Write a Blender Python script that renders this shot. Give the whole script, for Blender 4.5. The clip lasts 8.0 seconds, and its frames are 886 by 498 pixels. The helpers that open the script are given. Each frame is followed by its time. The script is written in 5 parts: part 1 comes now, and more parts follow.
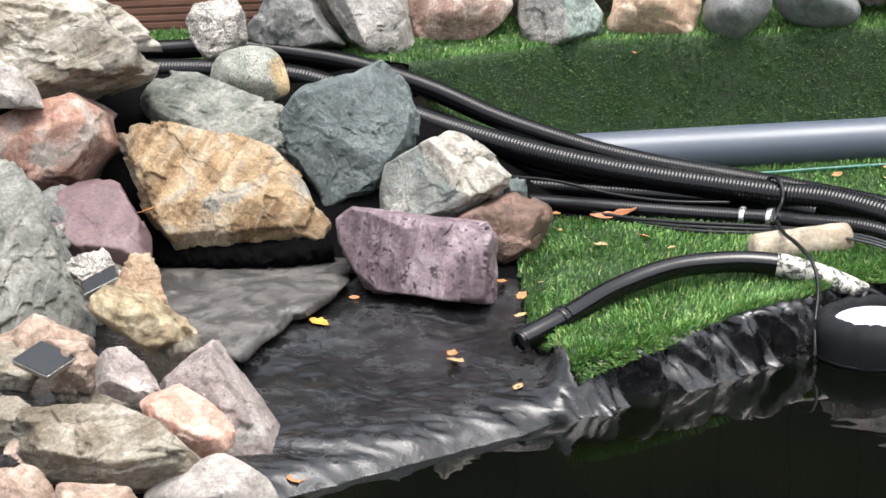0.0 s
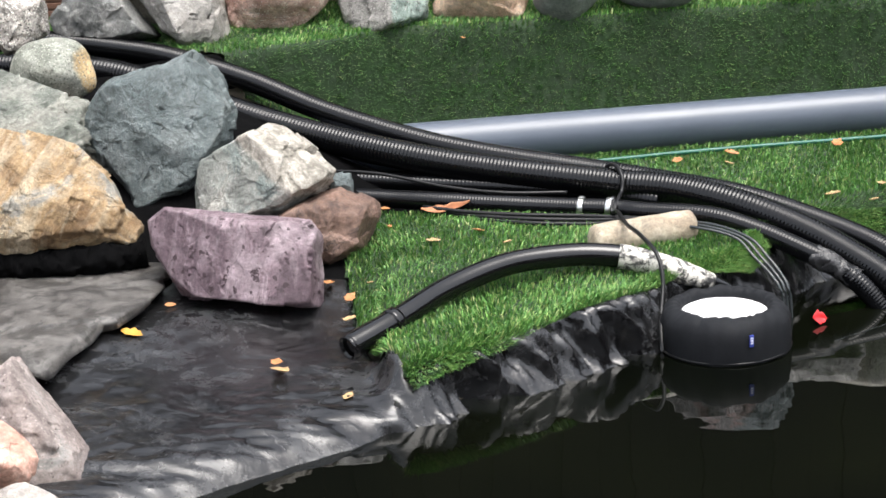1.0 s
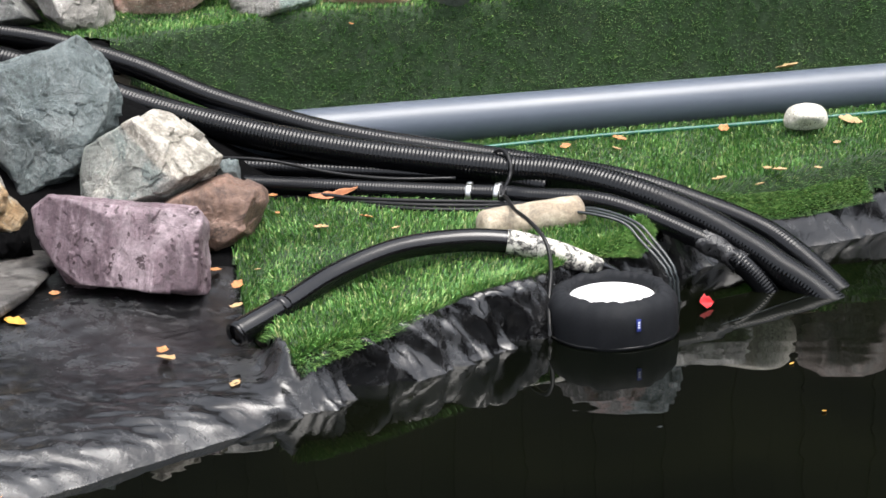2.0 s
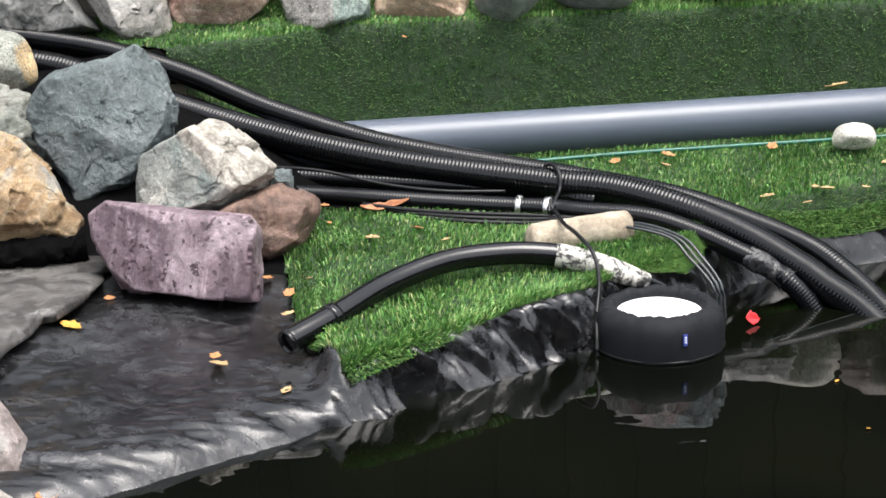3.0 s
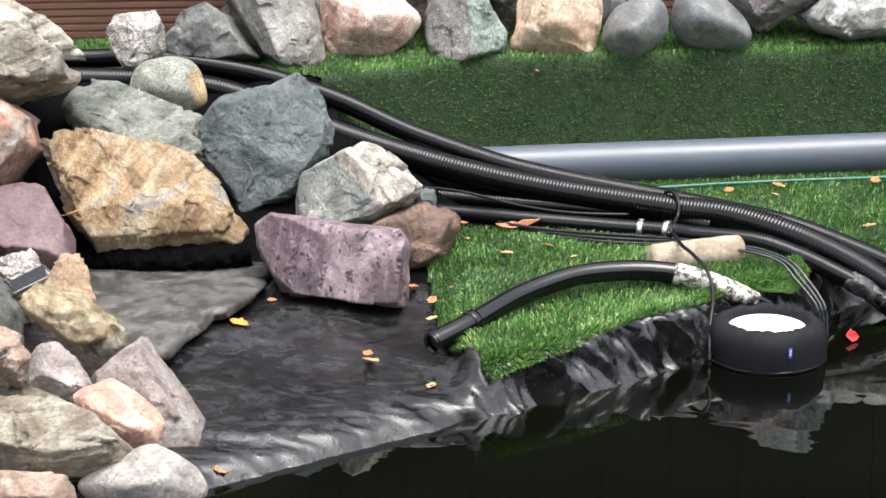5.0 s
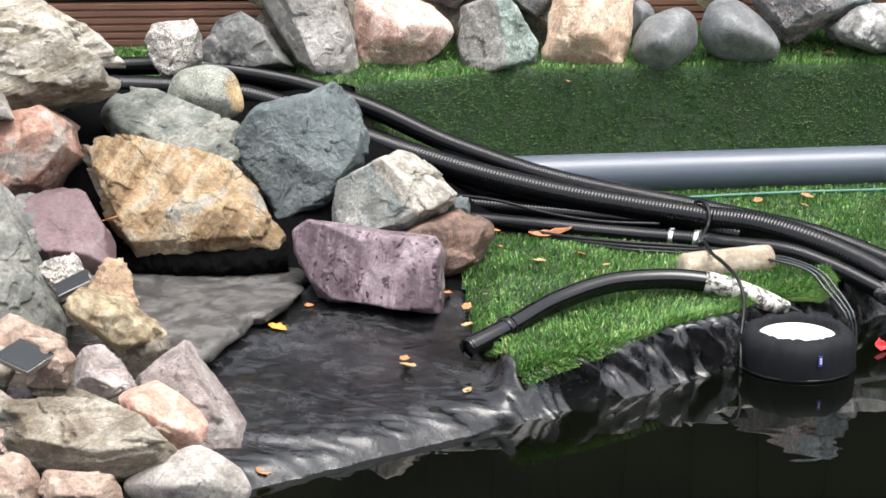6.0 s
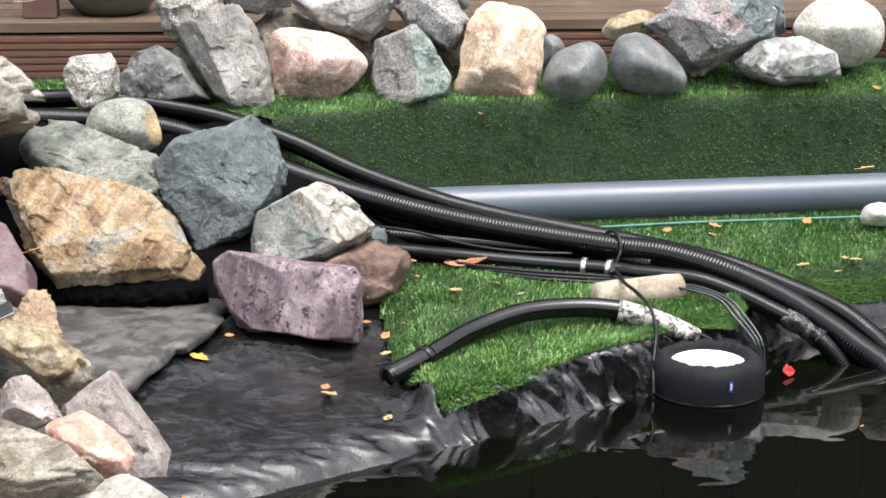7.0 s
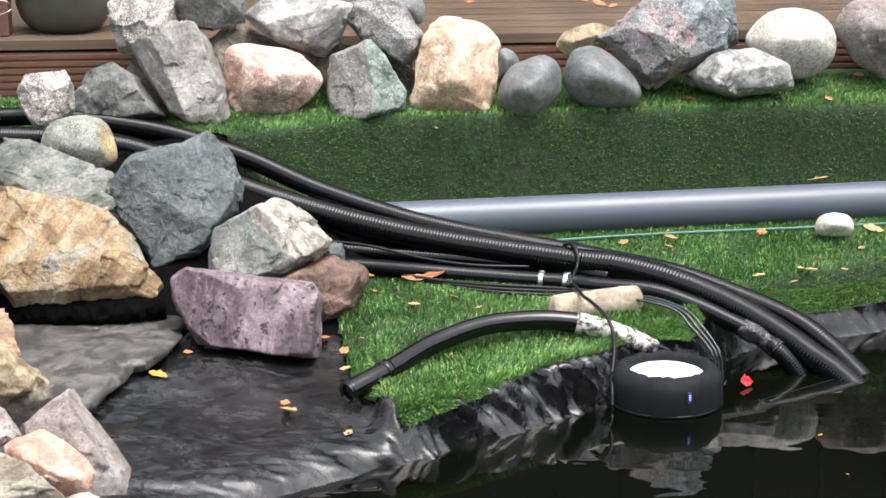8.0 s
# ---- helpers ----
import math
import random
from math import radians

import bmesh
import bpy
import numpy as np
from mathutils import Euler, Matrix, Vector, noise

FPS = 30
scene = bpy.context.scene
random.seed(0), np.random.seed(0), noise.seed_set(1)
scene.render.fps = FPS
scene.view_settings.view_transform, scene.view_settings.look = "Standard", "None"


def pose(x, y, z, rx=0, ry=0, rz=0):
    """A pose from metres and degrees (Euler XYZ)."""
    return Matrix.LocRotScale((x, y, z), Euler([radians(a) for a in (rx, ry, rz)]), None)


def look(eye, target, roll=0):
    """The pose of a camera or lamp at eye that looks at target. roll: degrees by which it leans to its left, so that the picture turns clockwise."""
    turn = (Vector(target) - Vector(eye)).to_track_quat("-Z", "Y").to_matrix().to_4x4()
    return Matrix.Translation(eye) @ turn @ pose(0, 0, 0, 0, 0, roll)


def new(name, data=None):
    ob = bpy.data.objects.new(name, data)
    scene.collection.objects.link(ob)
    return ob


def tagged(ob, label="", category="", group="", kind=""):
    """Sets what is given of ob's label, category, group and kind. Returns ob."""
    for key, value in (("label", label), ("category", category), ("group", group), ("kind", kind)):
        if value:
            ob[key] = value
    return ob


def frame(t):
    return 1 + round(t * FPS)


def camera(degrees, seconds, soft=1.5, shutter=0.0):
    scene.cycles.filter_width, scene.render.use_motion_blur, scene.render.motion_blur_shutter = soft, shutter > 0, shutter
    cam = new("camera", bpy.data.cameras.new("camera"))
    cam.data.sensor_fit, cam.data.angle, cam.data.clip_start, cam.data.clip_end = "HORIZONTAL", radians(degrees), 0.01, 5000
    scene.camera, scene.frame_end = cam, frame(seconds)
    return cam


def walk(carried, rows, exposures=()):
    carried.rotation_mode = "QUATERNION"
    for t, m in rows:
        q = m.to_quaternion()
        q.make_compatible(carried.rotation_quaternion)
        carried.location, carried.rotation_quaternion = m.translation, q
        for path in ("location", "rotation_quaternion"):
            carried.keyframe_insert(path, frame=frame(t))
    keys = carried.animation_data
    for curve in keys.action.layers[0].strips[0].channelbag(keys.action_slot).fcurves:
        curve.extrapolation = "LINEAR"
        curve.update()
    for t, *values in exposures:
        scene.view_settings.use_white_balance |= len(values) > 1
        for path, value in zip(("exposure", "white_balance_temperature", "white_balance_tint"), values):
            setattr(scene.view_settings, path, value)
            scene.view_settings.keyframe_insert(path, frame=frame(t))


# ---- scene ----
cam = camera(25.0, 8.0, soft=1.6)
PATH = [
    (0, (0.166, -4.635, 1.421), (-0.488, 0.117, 0.012), -2.47),
    (0.5, (0.149, -4.439, 1.369), (-0.306, 0.322, -0.090), -2.53),
    (1, (0.157, -4.369, 1.346), (-0.087, 0.415, -0.090), -2.71),
    (1.5, (0.168, -4.348, 1.333), (0.160, 0.435, -0.123), -2.33),
    (1.7, (0.170, -4.353, 1.334), (0.203, 0.425, -0.138), -2.15),
    (3, (0.155, -4.406, 1.351), (0.068, 0.381, -0.090), -1.45),
    (3.5, (0.139, -4.562, 1.392), (0.072, 0.267, 0.097), -1.05),
    (4, (0.124, -4.652, 1.422), (0.042, 0.193, 0.190), -0.93),
    (4.5, (0.115, -4.835, 1.462), (-0.087, -0.010, 0.167), -0.69),
    (5, (0.102, -4.843, 1.459), (-0.240, -0.049, 0.080), -0.63),
    (5.2, (0.099, -4.851, 1.460), (-0.306, -0.064, 0.075), -0.62),
    (6.3, (0.037, -4.942, 1.480), (-0.280, -0.135, 0.142), 0.13),
    (6.5, (0.032, -4.961, 1.484), (-0.206, -0.146, 0.160), 0.16),
    (7, (0.013, -4.995, 1.500), (-0.106, -0.165, 0.212), 0.25),
    (7.5, (0.005, -4.992, 1.498), (-0.028, -0.147, 0.260), 0.07),
    (8, (0.000, -5.001, 1.500), (-0.000, -0.160, 0.248), 0.00),
]
walk(cam, [(t, look(eye, target, roll)) for t, eye, target, roll in PATH],
     exposures=[(0.0, 1.8, 6500, 10), (8.0, 1.8, 6500, 10)])

# ---- daylight: a bright overcast sky ----
world = bpy.data.worlds.new("overcast_sky")
scene.world = world
world.use_nodes = True
wn = world.node_tree.nodes
sky = wn.new("ShaderNodeTexSky")
sky.sky_type = "NISHITA"
sky.sun_disc = False
sky.sun_elevation = radians(74)
sky.sun_rotation = radians(137)
sky.air_density, sky.dust_density, sky.ozone_density = 1.0, 4.0, 1.0
cloud = wn.new("ShaderNodeHueSaturation")
cloud.inputs["Saturation"].default_value = 0.35
world.node_tree.links.new(sky.outputs[0], cloud.inputs["Color"])
world.node_tree.links.new(cloud.outputs[0], wn["Background"].inputs[0])
wn["Background"].inputs[1].default_value = 0.13
sun_data = bpy.data.lights.new("sun", "SUN")
sun_data.energy, sun_data.angle, sun_data.color = 1.0, radians(38), (1.0, 0.97, 0.93)
sun = new("sun", sun_data)
sun.matrix_world = look((0.9, -0.9, 5.0), (0, 0.2, 0))


# ---- materials ----
def nodes_of(name, rough=0.6, metal=0.0):
    m = bpy.data.materials.new(name)
    m.use_nodes = True
    nt = m.node_tree
    b = nt.nodes["Principled BSDF"]
    b.inputs["Roughness"].default_value, b.inputs["Metallic"].default_value = rough, metal
    return m, nt, b


def coords(nt, kind="Object", scale=(1, 1, 1), turn=(0, 0, 0)):
    """Coordinates turned first and stretched after."""
    tc, mp, st = (nt.nodes.new("ShaderNode" + k) for k in ("TexCoord", "Mapping", "Mapping"))
    mp.inputs["Rotation"].default_value = [radians(a) for a in turn]
    st.inputs["Scale"].default_value = scale
    nt.links.new(tc.outputs[kind], mp.inputs[0])
    nt.links.new(mp.outputs[0], st.inputs[0])
    return st.outputs[0]


def noise_tex(nt, vec, scale, detail=6.0, rough=0.6, warp=0.0):
    n = nt.nodes.new("ShaderNodeTexNoise")
    n.inputs["Scale"].default_value, n.inputs["Detail"].default_value = scale, detail
    n.inputs["Roughness"].default_value, n.inputs["Distortion"].default_value = rough, warp
    nt.links.new(vec, n.inputs["Vector"])
    return n.outputs["Fac"]


def ramp(nt, fac, stops):
    r = nt.nodes.new("ShaderNodeValToRGB")
    while len(r.color_ramp.elements) < len(stops):
        r.color_ramp.elements.new(0.5)
    for e, (p, c) in zip(r.color_ramp.elements, stops):
        e.position, e.color = p, (*c, 1) if len(c) == 3 else c
    nt.links.new(fac, r.inputs[0])
    return r.outputs[0]


def band(nt, fac, lo, hi):
    """0 below lo, 1 above hi."""
    r = nt.nodes.new("ShaderNodeMapRange")
    r.interpolation_type = "SMOOTHSTEP"
    r.inputs["From Min"].default_value, r.inputs["From Max"].default_value = lo, hi
    nt.links.new(fac, r.inputs["Value"])
    return r.outputs[0]


def mix(nt, fac, a, b, mode="MIX"):
    m = nt.nodes.new("ShaderNodeMix")
    m.data_type, m.blend_type = "RGBA", mode
    for sock, v in ((m.inputs[0], fac), (m.inputs[6], a), (m.inputs[7], b)):
        if isinstance(v, (int, float)):
            sock.default_value = v
        elif isinstance(v, tuple):
            sock.default_value = (*v, 1)
        else:
            nt.links.new(v, sock)
    return m.outputs[2]


def bump(nt, b, heights, distance=0.004, strength=0.6):
    """heights: (socket, weight) pairs added into one bump."""
    total = None
    for sock, w in heights:
        k = nt.nodes.new("ShaderNodeMath")
        k.operation = "MULTIPLY_ADD"
        k.inputs[1].default_value, k.inputs[2].default_value = w, 0.0
        nt.links.new(sock, k.inputs[0])
        if total is not None:
            nt.links.new(total, k.inputs[2])
        total = k.outputs[0]
    n = nt.nodes.new("ShaderNodeBump")
    n.inputs["Strength"].default_value, n.inputs["Distance"].default_value = strength, distance
    nt.links.new(total, n.inputs["Height"])
    nt.links.new(n.outputs[0], b.inputs["Normal"])


def warped(nt, vec, scale, amount):
    """The vector, pushed about by noise."""
    n, k = nt.nodes.new("ShaderNodeTexNoise"), nt.nodes.new("ShaderNodeVectorMath")
    n.inputs["Scale"].default_value, n.inputs["Detail"].default_value = scale, 5
    nt.links.new(vec, n.inputs["Vector"])
    k.operation = "MULTIPLY_ADD"
    k.inputs[1].default_value = (amount,) * 3
    nt.links.new(n.outputs["Color"], k.inputs[0])
    nt.links.new(vec, k.inputs[2])
    return k.outputs[0]


def crack_lines(nt, vec, scale, width):
    """1 on thin irregular lines, 0 elsewhere."""
    vo = nt.nodes.new("ShaderNodeTexVoronoi")
    vo.feature = "DISTANCE_TO_EDGE"
    vo.inputs["Scale"].default_value = scale
    nt.links.new(vec, vo.inputs["Vector"])
    return band(nt, vo.outputs["Distance"], width, 0.0)


def times(nt, a, k):
    m = nt.nodes.new("ShaderNodeMath")
    m.operation = "MULTIPLY"
    nt.links.new(a, m.inputs[0])
    if isinstance(k, (int, float)):
        m.inputs[1].default_value = k
    else:
        nt.links.new(k, m.inputs[1])
    return m.outputs[0]


def stone(name, dark, mid, light, stain=None, stain_at=0.6, layers=0.0, layer_turn=(0, 0, 0), speck=0.0,
          vein=0.0, spots=None, rough=0.75, relief=0.7, patch=5.0, cracks=0.5, half=None):
    """Rock: patches of three tones, fine grain, optional stain, layers, specks, pale veins, cracks, and a second kind of
    rock grown on to it: half = (direction, distance, dark, light)."""
    m, nt, b = nodes_of("stone_" + name, rough)
    v = coords(nt)
    w = warped(nt, v, 14, 0.05)
    big = noise_tex(nt, v, patch, 11, 0.7, 0.6)
    middle = noise_tex(nt, w, 26, 8, 0.72, 0.3)
    fine = noise_tex(nt, v, 130, 8, 0.75, 0.2)
    grain = noise_tex(nt, v, 420, 3, 0.7)
    col = ramp(nt, big, [(0.39, dark), (0.5, mid), (0.61, light)])
    heights = [(big, 1.6), (middle, 1.5), (fine, 0.55), (grain, 0.15)]
    if layers:
        lv = coords(nt, scale=(1.5, 1.5, 14), turn=layer_turn)
        lay = noise_tex(nt, lv, layers, 8, 0.7, 0.9)
        col = mix(nt, times(nt, band(nt, lay, 0.47, 0.6), 0.8), col, light)
        col = mix(nt, times(nt, band(nt, lay, 0.44, 0.33), 0.8), col, dark)
        heights.append((lay, 2.6))
    if stain:
        st = noise_tex(nt, v, 7.3, 8, 0.75, 0.8)
        col = mix(nt, band(nt, st, stain_at - 0.04, stain_at + 0.05), col, stain)
    if half:
        way, far, dark2, light2 = half
        dot = nt.nodes.new("ShaderNodeVectorMath")
        dot.operation = "DOT_PRODUCT"
        dot.inputs[1].default_value = way
        nt.links.new(w, dot.inputs[0])
        col = mix(nt, band(nt, dot.outputs["Value"], far + 0.02, far + 0.032), col, ramp(nt, middle, [(0.38, dark2), (0.6, light2)]))
    col = mix(nt, 0.9, col, ramp(nt, middle, [(0.36, (0.66, 0.66, 0.66)), (0.5, (1, 1, 1)), (0.64, (1.32, 1.32, 1.32))]), "MULTIPLY")
    col = mix(nt, 0.9, col, ramp(nt, fine, [(0.36, (0.7, 0.7, 0.7)), (0.5, (1, 1, 1)), (0.64, (1.28, 1.28, 1.28))]), "MULTIPLY")
    if spots:
        wet_spots = noise_tex(nt, v, 62, 2, 0.5, 0.3)
        col = mix(nt, band(nt, wet_spots, 0.62, 0.66), col, spots)
    if vein:
        n = noise_tex(nt, coords(nt, scale=(1, 1, 2.5), turn=(20, 35, 50)), 9, 5, 0.55, 1.2)
        k = nt.nodes.new("ShaderNodeMath")
        k.operation = "SUBTRACT"
        k.inputs[1].default_value = 0.5
        nt.links.new(n, k.inputs[0])
        a = nt.nodes.new("ShaderNodeMath")
        a.operation = "ABSOLUTE"
        nt.links.new(k.outputs[0], a.inputs[0])
        pale = times(nt, band(nt, a.outputs[0], 0.005 * vein, 0.0), band(nt, middle, 0.42, 0.6))
        col = mix(nt, pale, col, tuple(min(0.85, 1.5 * c + 0.1) for c in light))
    if cracks:
        lines = times(nt, crack_lines(nt, warped(nt, v, 9, 0.16), 7, 0.012), band(nt, big, 0.44, 0.56))
        lines = times(nt, lines, cracks)
        col = mix(nt, lines, col, tuple(0.3 * c for c in dark))
        heights.append((lines, -1.0))
    if speck:
        vo = nt.nodes.new("ShaderNodeTexVoronoi")
        vo.inputs["Scale"].default_value = 330
        nt.links.new(v, vo.inputs["Vector"])
        sp = nt.nodes.new("ShaderNodeSeparateColor")
        nt.links.new(vo.outputs["Color"], sp.inputs[0])
        col = mix(nt, band(nt, sp.outputs[0], 1 - speck, 1 - speck + 0.05), col, tuple(0.6 * c for c in dark))
        col = mix(nt, band(nt, sp.outputs[1], 1 - 0.8 * speck, 1 - 0.8 * speck + 0.05), col, tuple(min(0.85, 1.35 * c) for c in light))
    nt.links.new(col, b.inputs["Base Color"])
    nt.links.new(ramp(nt, middle, [(0.3, (rough - 0.15,) * 3), (0.7, (min(1, rough + 0.1),) * 3)]), b.inputs["Roughness"])
    bump(nt, b, heights, 0.009, relief)
    return m


STONES = {
    "granite_pale": stone("granite_pale", (0.2, 0.19, 0.17), (0.45, 0.41, 0.37), (0.68, 0.63, 0.57), speck=0.14, patch=9, relief=0.9),
    "granite": stone("granite", (0.15, 0.14, 0.14), (0.26, 0.25, 0.24), (0.36, 0.35, 0.33), speck=0.12, patch=8),
    "greengrey_ochre": stone("greengrey_ochre", (0.15, 0.16, 0.13), (0.26, 0.27, 0.23), (0.36, 0.36, 0.31), speck=0.1, patch=8, half=((0.97, -0.2, 0.15), 0.074, (0.36, 0.25, 0.12), (0.5, 0.37, 0.2))),
    "grey_dark": stone("grey_dark", (0.085, 0.087, 0.082), (0.16, 0.162, 0.152), (0.27, 0.262, 0.245), vein=0.6, patch=7),
    "grey_warm": stone("grey_warm", (0.2, 0.188, 0.168), (0.28, 0.265, 0.24), (0.36, 0.34, 0.315), vein=0.7, patch=6),
    "pink": stone("pink", (0.42, 0.255, 0.205), (0.61, 0.415, 0.345), (0.73, 0.59, 0.51), stain=(0.36, 0.17, 0.12), stain_at=0.68, speck=0.07, patch=11, rough=0.7),
    "peach": stone("peach", (0.56, 0.36, 0.24), (0.74, 0.54, 0.39), (0.8, 0.66, 0.52), stain=(0.5, 0.24, 0.16), stain_at=0.66, patch=9, rough=0.7, relief=0.9),
    "grey_green": stone("grey_green", (0.15, 0.14, 0.13), (0.24, 0.23, 0.21), (0.33, 0.31, 0.29), patch=7, speck=0.08, half=((1, 0.1, 0.12), 0.012, (0.12, 0.17, 0.15), (0.3, 0.36, 0.32))),
    "slate": stone("slate", (0.1, 0.105, 0.105), (0.145, 0.15, 0.15), (0.19, 0.195, 0.19), patch=7, rough=0.55, relief=0.3, vein=0.25),
    "yellow": stone("yellow", (0.16, 0.115, 0.065), (0.34, 0.275, 0.17), (0.46, 0.4, 0.28), stain=(0.25, 0.17, 0.1), stain_at=0.58, patch=9),
    "grey_pink": stone("grey_pink", (0.16, 0.15, 0.15), (0.26, 0.25, 0.25), (0.36, 0.34, 0.33), stain=(0.38, 0.27, 0.25), stain_at=0.54, patch=6, speck=0.1, half=((0.9, 0, 0.45), 0.07, (0.15, 0.18, 0.19), (0.3, 0.34, 0.35))),
    "grey_white": stone("grey_white", (0.18, 0.178, 0.17), (0.36, 0.352, 0.335), (0.58, 0.565, 0.53), patch=9, vein=0.5),
    "blue": stone("blue", (0.08, 0.1, 0.1), (0.13, 0.157, 0.157), (0.195, 0.22, 0.217), patch=5, vein=0.35, relief=0.9, rough=0.6),
    "white_round": stone("white_round", (0.36, 0.335, 0.28), (0.5, 0.475, 0.41), (0.62, 0.6, 0.54), speck=0.08, patch=7, relief=0.5),
    "pink_grey": stone("pink_grey", (0.17, 0.136, 0.126), (0.27, 0.228, 0.21), (0.37, 0.322, 0.3), stain=(0.26, 0.25, 0.235), stain_at=0.56, patch=7, speck=0.05),
    "green_white": stone("green_white", (0.14, 0.155, 0.14), (0.24, 0.25, 0.225), (0.4, 0.385, 0.34), stain=(0.17, 0.2, 0.185), stain_at=0.54, patch=6, vein=0.6, half=((0.72, 0, 0.69), 0.035, (0.25, 0.23, 0.19), (0.42, 0.39, 0.34))),
    "purple": stone("purple", (0.085, 0.056, 0.067), (0.145, 0.1, 0.116), (0.25, 0.195, 0.213), spots=(0.05, 0.03, 0.036), layers=1.3, layer_turn=(0, 78, 0), patch=8, rough=0.55, relief=0.35),
    "redbrown": stone("redbrown", (0.09, 0.056, 0.044), (0.18, 0.11, 0.082), (0.28, 0.18, 0.14), stain=(0.06, 0.04, 0.033), stain_at=0.58, patch=7, rough=0.6),
    "gold": stone("gold", (0.17, 0.1, 0.045), (0.36, 0.245, 0.13), (0.43, 0.355, 0.25), stain=(0.28, 0.265, 0.23), stain_at=0.56, layers=0.9, layer_turn=(15, 62, 35), patch=7, relief=0.9),
    "greygreen_pale": stone("greygreen_pale", (0.09, 0.094, 0.08), (0.17, 0.173, 0.152), (0.27, 0.263, 0.233), layers=1.0, layer_turn=(10, 70, 20), patch=7, stain=(0.15, 0.14, 0.11), stain_at=0.6, vein=0.6),
    "greengrey": stone("greengrey", (0.085, 0.095, 0.08), (0.165, 0.175, 0.15), (0.27, 0.27, 0.235), layers=1.0, layer_turn=(10, 25, 20), patch=7, stain=(0.2, 0.19, 0.16), stain_at=0.58, vein=0.6),
    "slab": stone("slab", (0.075, 0.07, 0.065), (0.11, 0.104, 0.097), (0.135, 0.128, 0.12), spots=(0.045, 0.042, 0.039), stain=(0.042, 0.039, 0.036), stain_at=0.5, patch=6, rough=0.5, relief=0.4),
    "rust": stone("rust", (0.22, 0.11, 0.075), (0.34, 0.2, 0.15), (0.41, 0.32, 0.27), stain=(0.34, 0.31, 0.27), stain_at=0.56, patch=7),
    "mauve": stone("mauve", (0.1, 0.06, 0.064), (0.13, 0.082, 0.087), (0.16, 0.108, 0.112), patch=4, rough=0.55, relief=0.3),
    "cream_white": stone("cream_white", (0.18, 0.145, 0.1), (0.34, 0.305, 0.24), (0.52, 0.48, 0.41), layers=1.0, layer_turn=(10, 20, 0), patch=6, relief=0.9),
    "cream": stone("cream", (0.15, 0.118, 0.08), (0.27, 0.232, 0.175), (0.41, 0.375, 0.315), stain=(0.3, 0.27, 0.19), stain_at=0.58, layers=1.0, layer_turn=(10, 20, 0), patch=6, relief=0.9),
    "white": stone("white", (0.25, 0.23, 0.2), (0.37, 0.34, 0.31), (0.48, 0.45, 0.41), stain=(0.36, 0.33, 0.27), stain_at=0.64, patch=6),
    "rust_yellow": stone("rust_yellow", (0.26, 0.16, 0.1), (0.4, 0.28, 0.18), (0.5, 0.38, 0.26), patch=8),
    "brown_dark": stone("brown_dark", (0.07, 0.06, 0.045), (0.15, 0.13, 0.1), (0.27, 0.235, 0.19), patch=9),
    "pink_white": stone("pink_white", (0.22, 0.175, 0.16), (0.32, 0.275, 0.255), (0.43, 0.385, 0.36), patch=8),
    "salmon": stone("salmon", (0.4, 0.22, 0.165), (0.5, 0.3, 0.235), (0.58, 0.43, 0.35), stain=(0.48, 0.2, 0.15), stain_at=0.6, patch=10, relief=0.5),
    "brown_pink": stone("brown_pink", (0.22, 0.15, 0.11), (0.38, 0.28, 0.22), (0.48, 0.39, 0.32), patch=8),
}


def plain(name, colour, rough=0.5, metal=0.0, vary=0.25, scale=40, relief=0.15, distance=0.001, shine=0.5):
    m, nt, b = nodes_of(name, rough, metal)
    b.inputs["Specular IOR Level"].default_value = shine
    v = coords(nt)
    n, g = noise_tex(nt, v, scale, 6, 0.65), noise_tex(nt, v, scale * 0.17, 4, 0.6, 0.5)
    lo, hi = tuple(c * (1 - vary) for c in colour), tuple(min(0.9, c * (1 + vary)) for c in colour)
    col = mix(nt, 0.5, ramp(nt, n, [(0.3, lo), (0.7, hi)]), ramp(nt, g, [(0.3, lo), (0.7, hi)]))
    nt.links.new(col, b.inputs["Base Color"])
    nt.links.new(ramp(nt, g, [(0.3, (rough * 0.85,) * 3), (0.7, (min(1, rough * 1.2),) * 3)]), b.inputs["Roughness"])
    bump(nt, b, [(n, 1.0)], distance, relief)
    return m


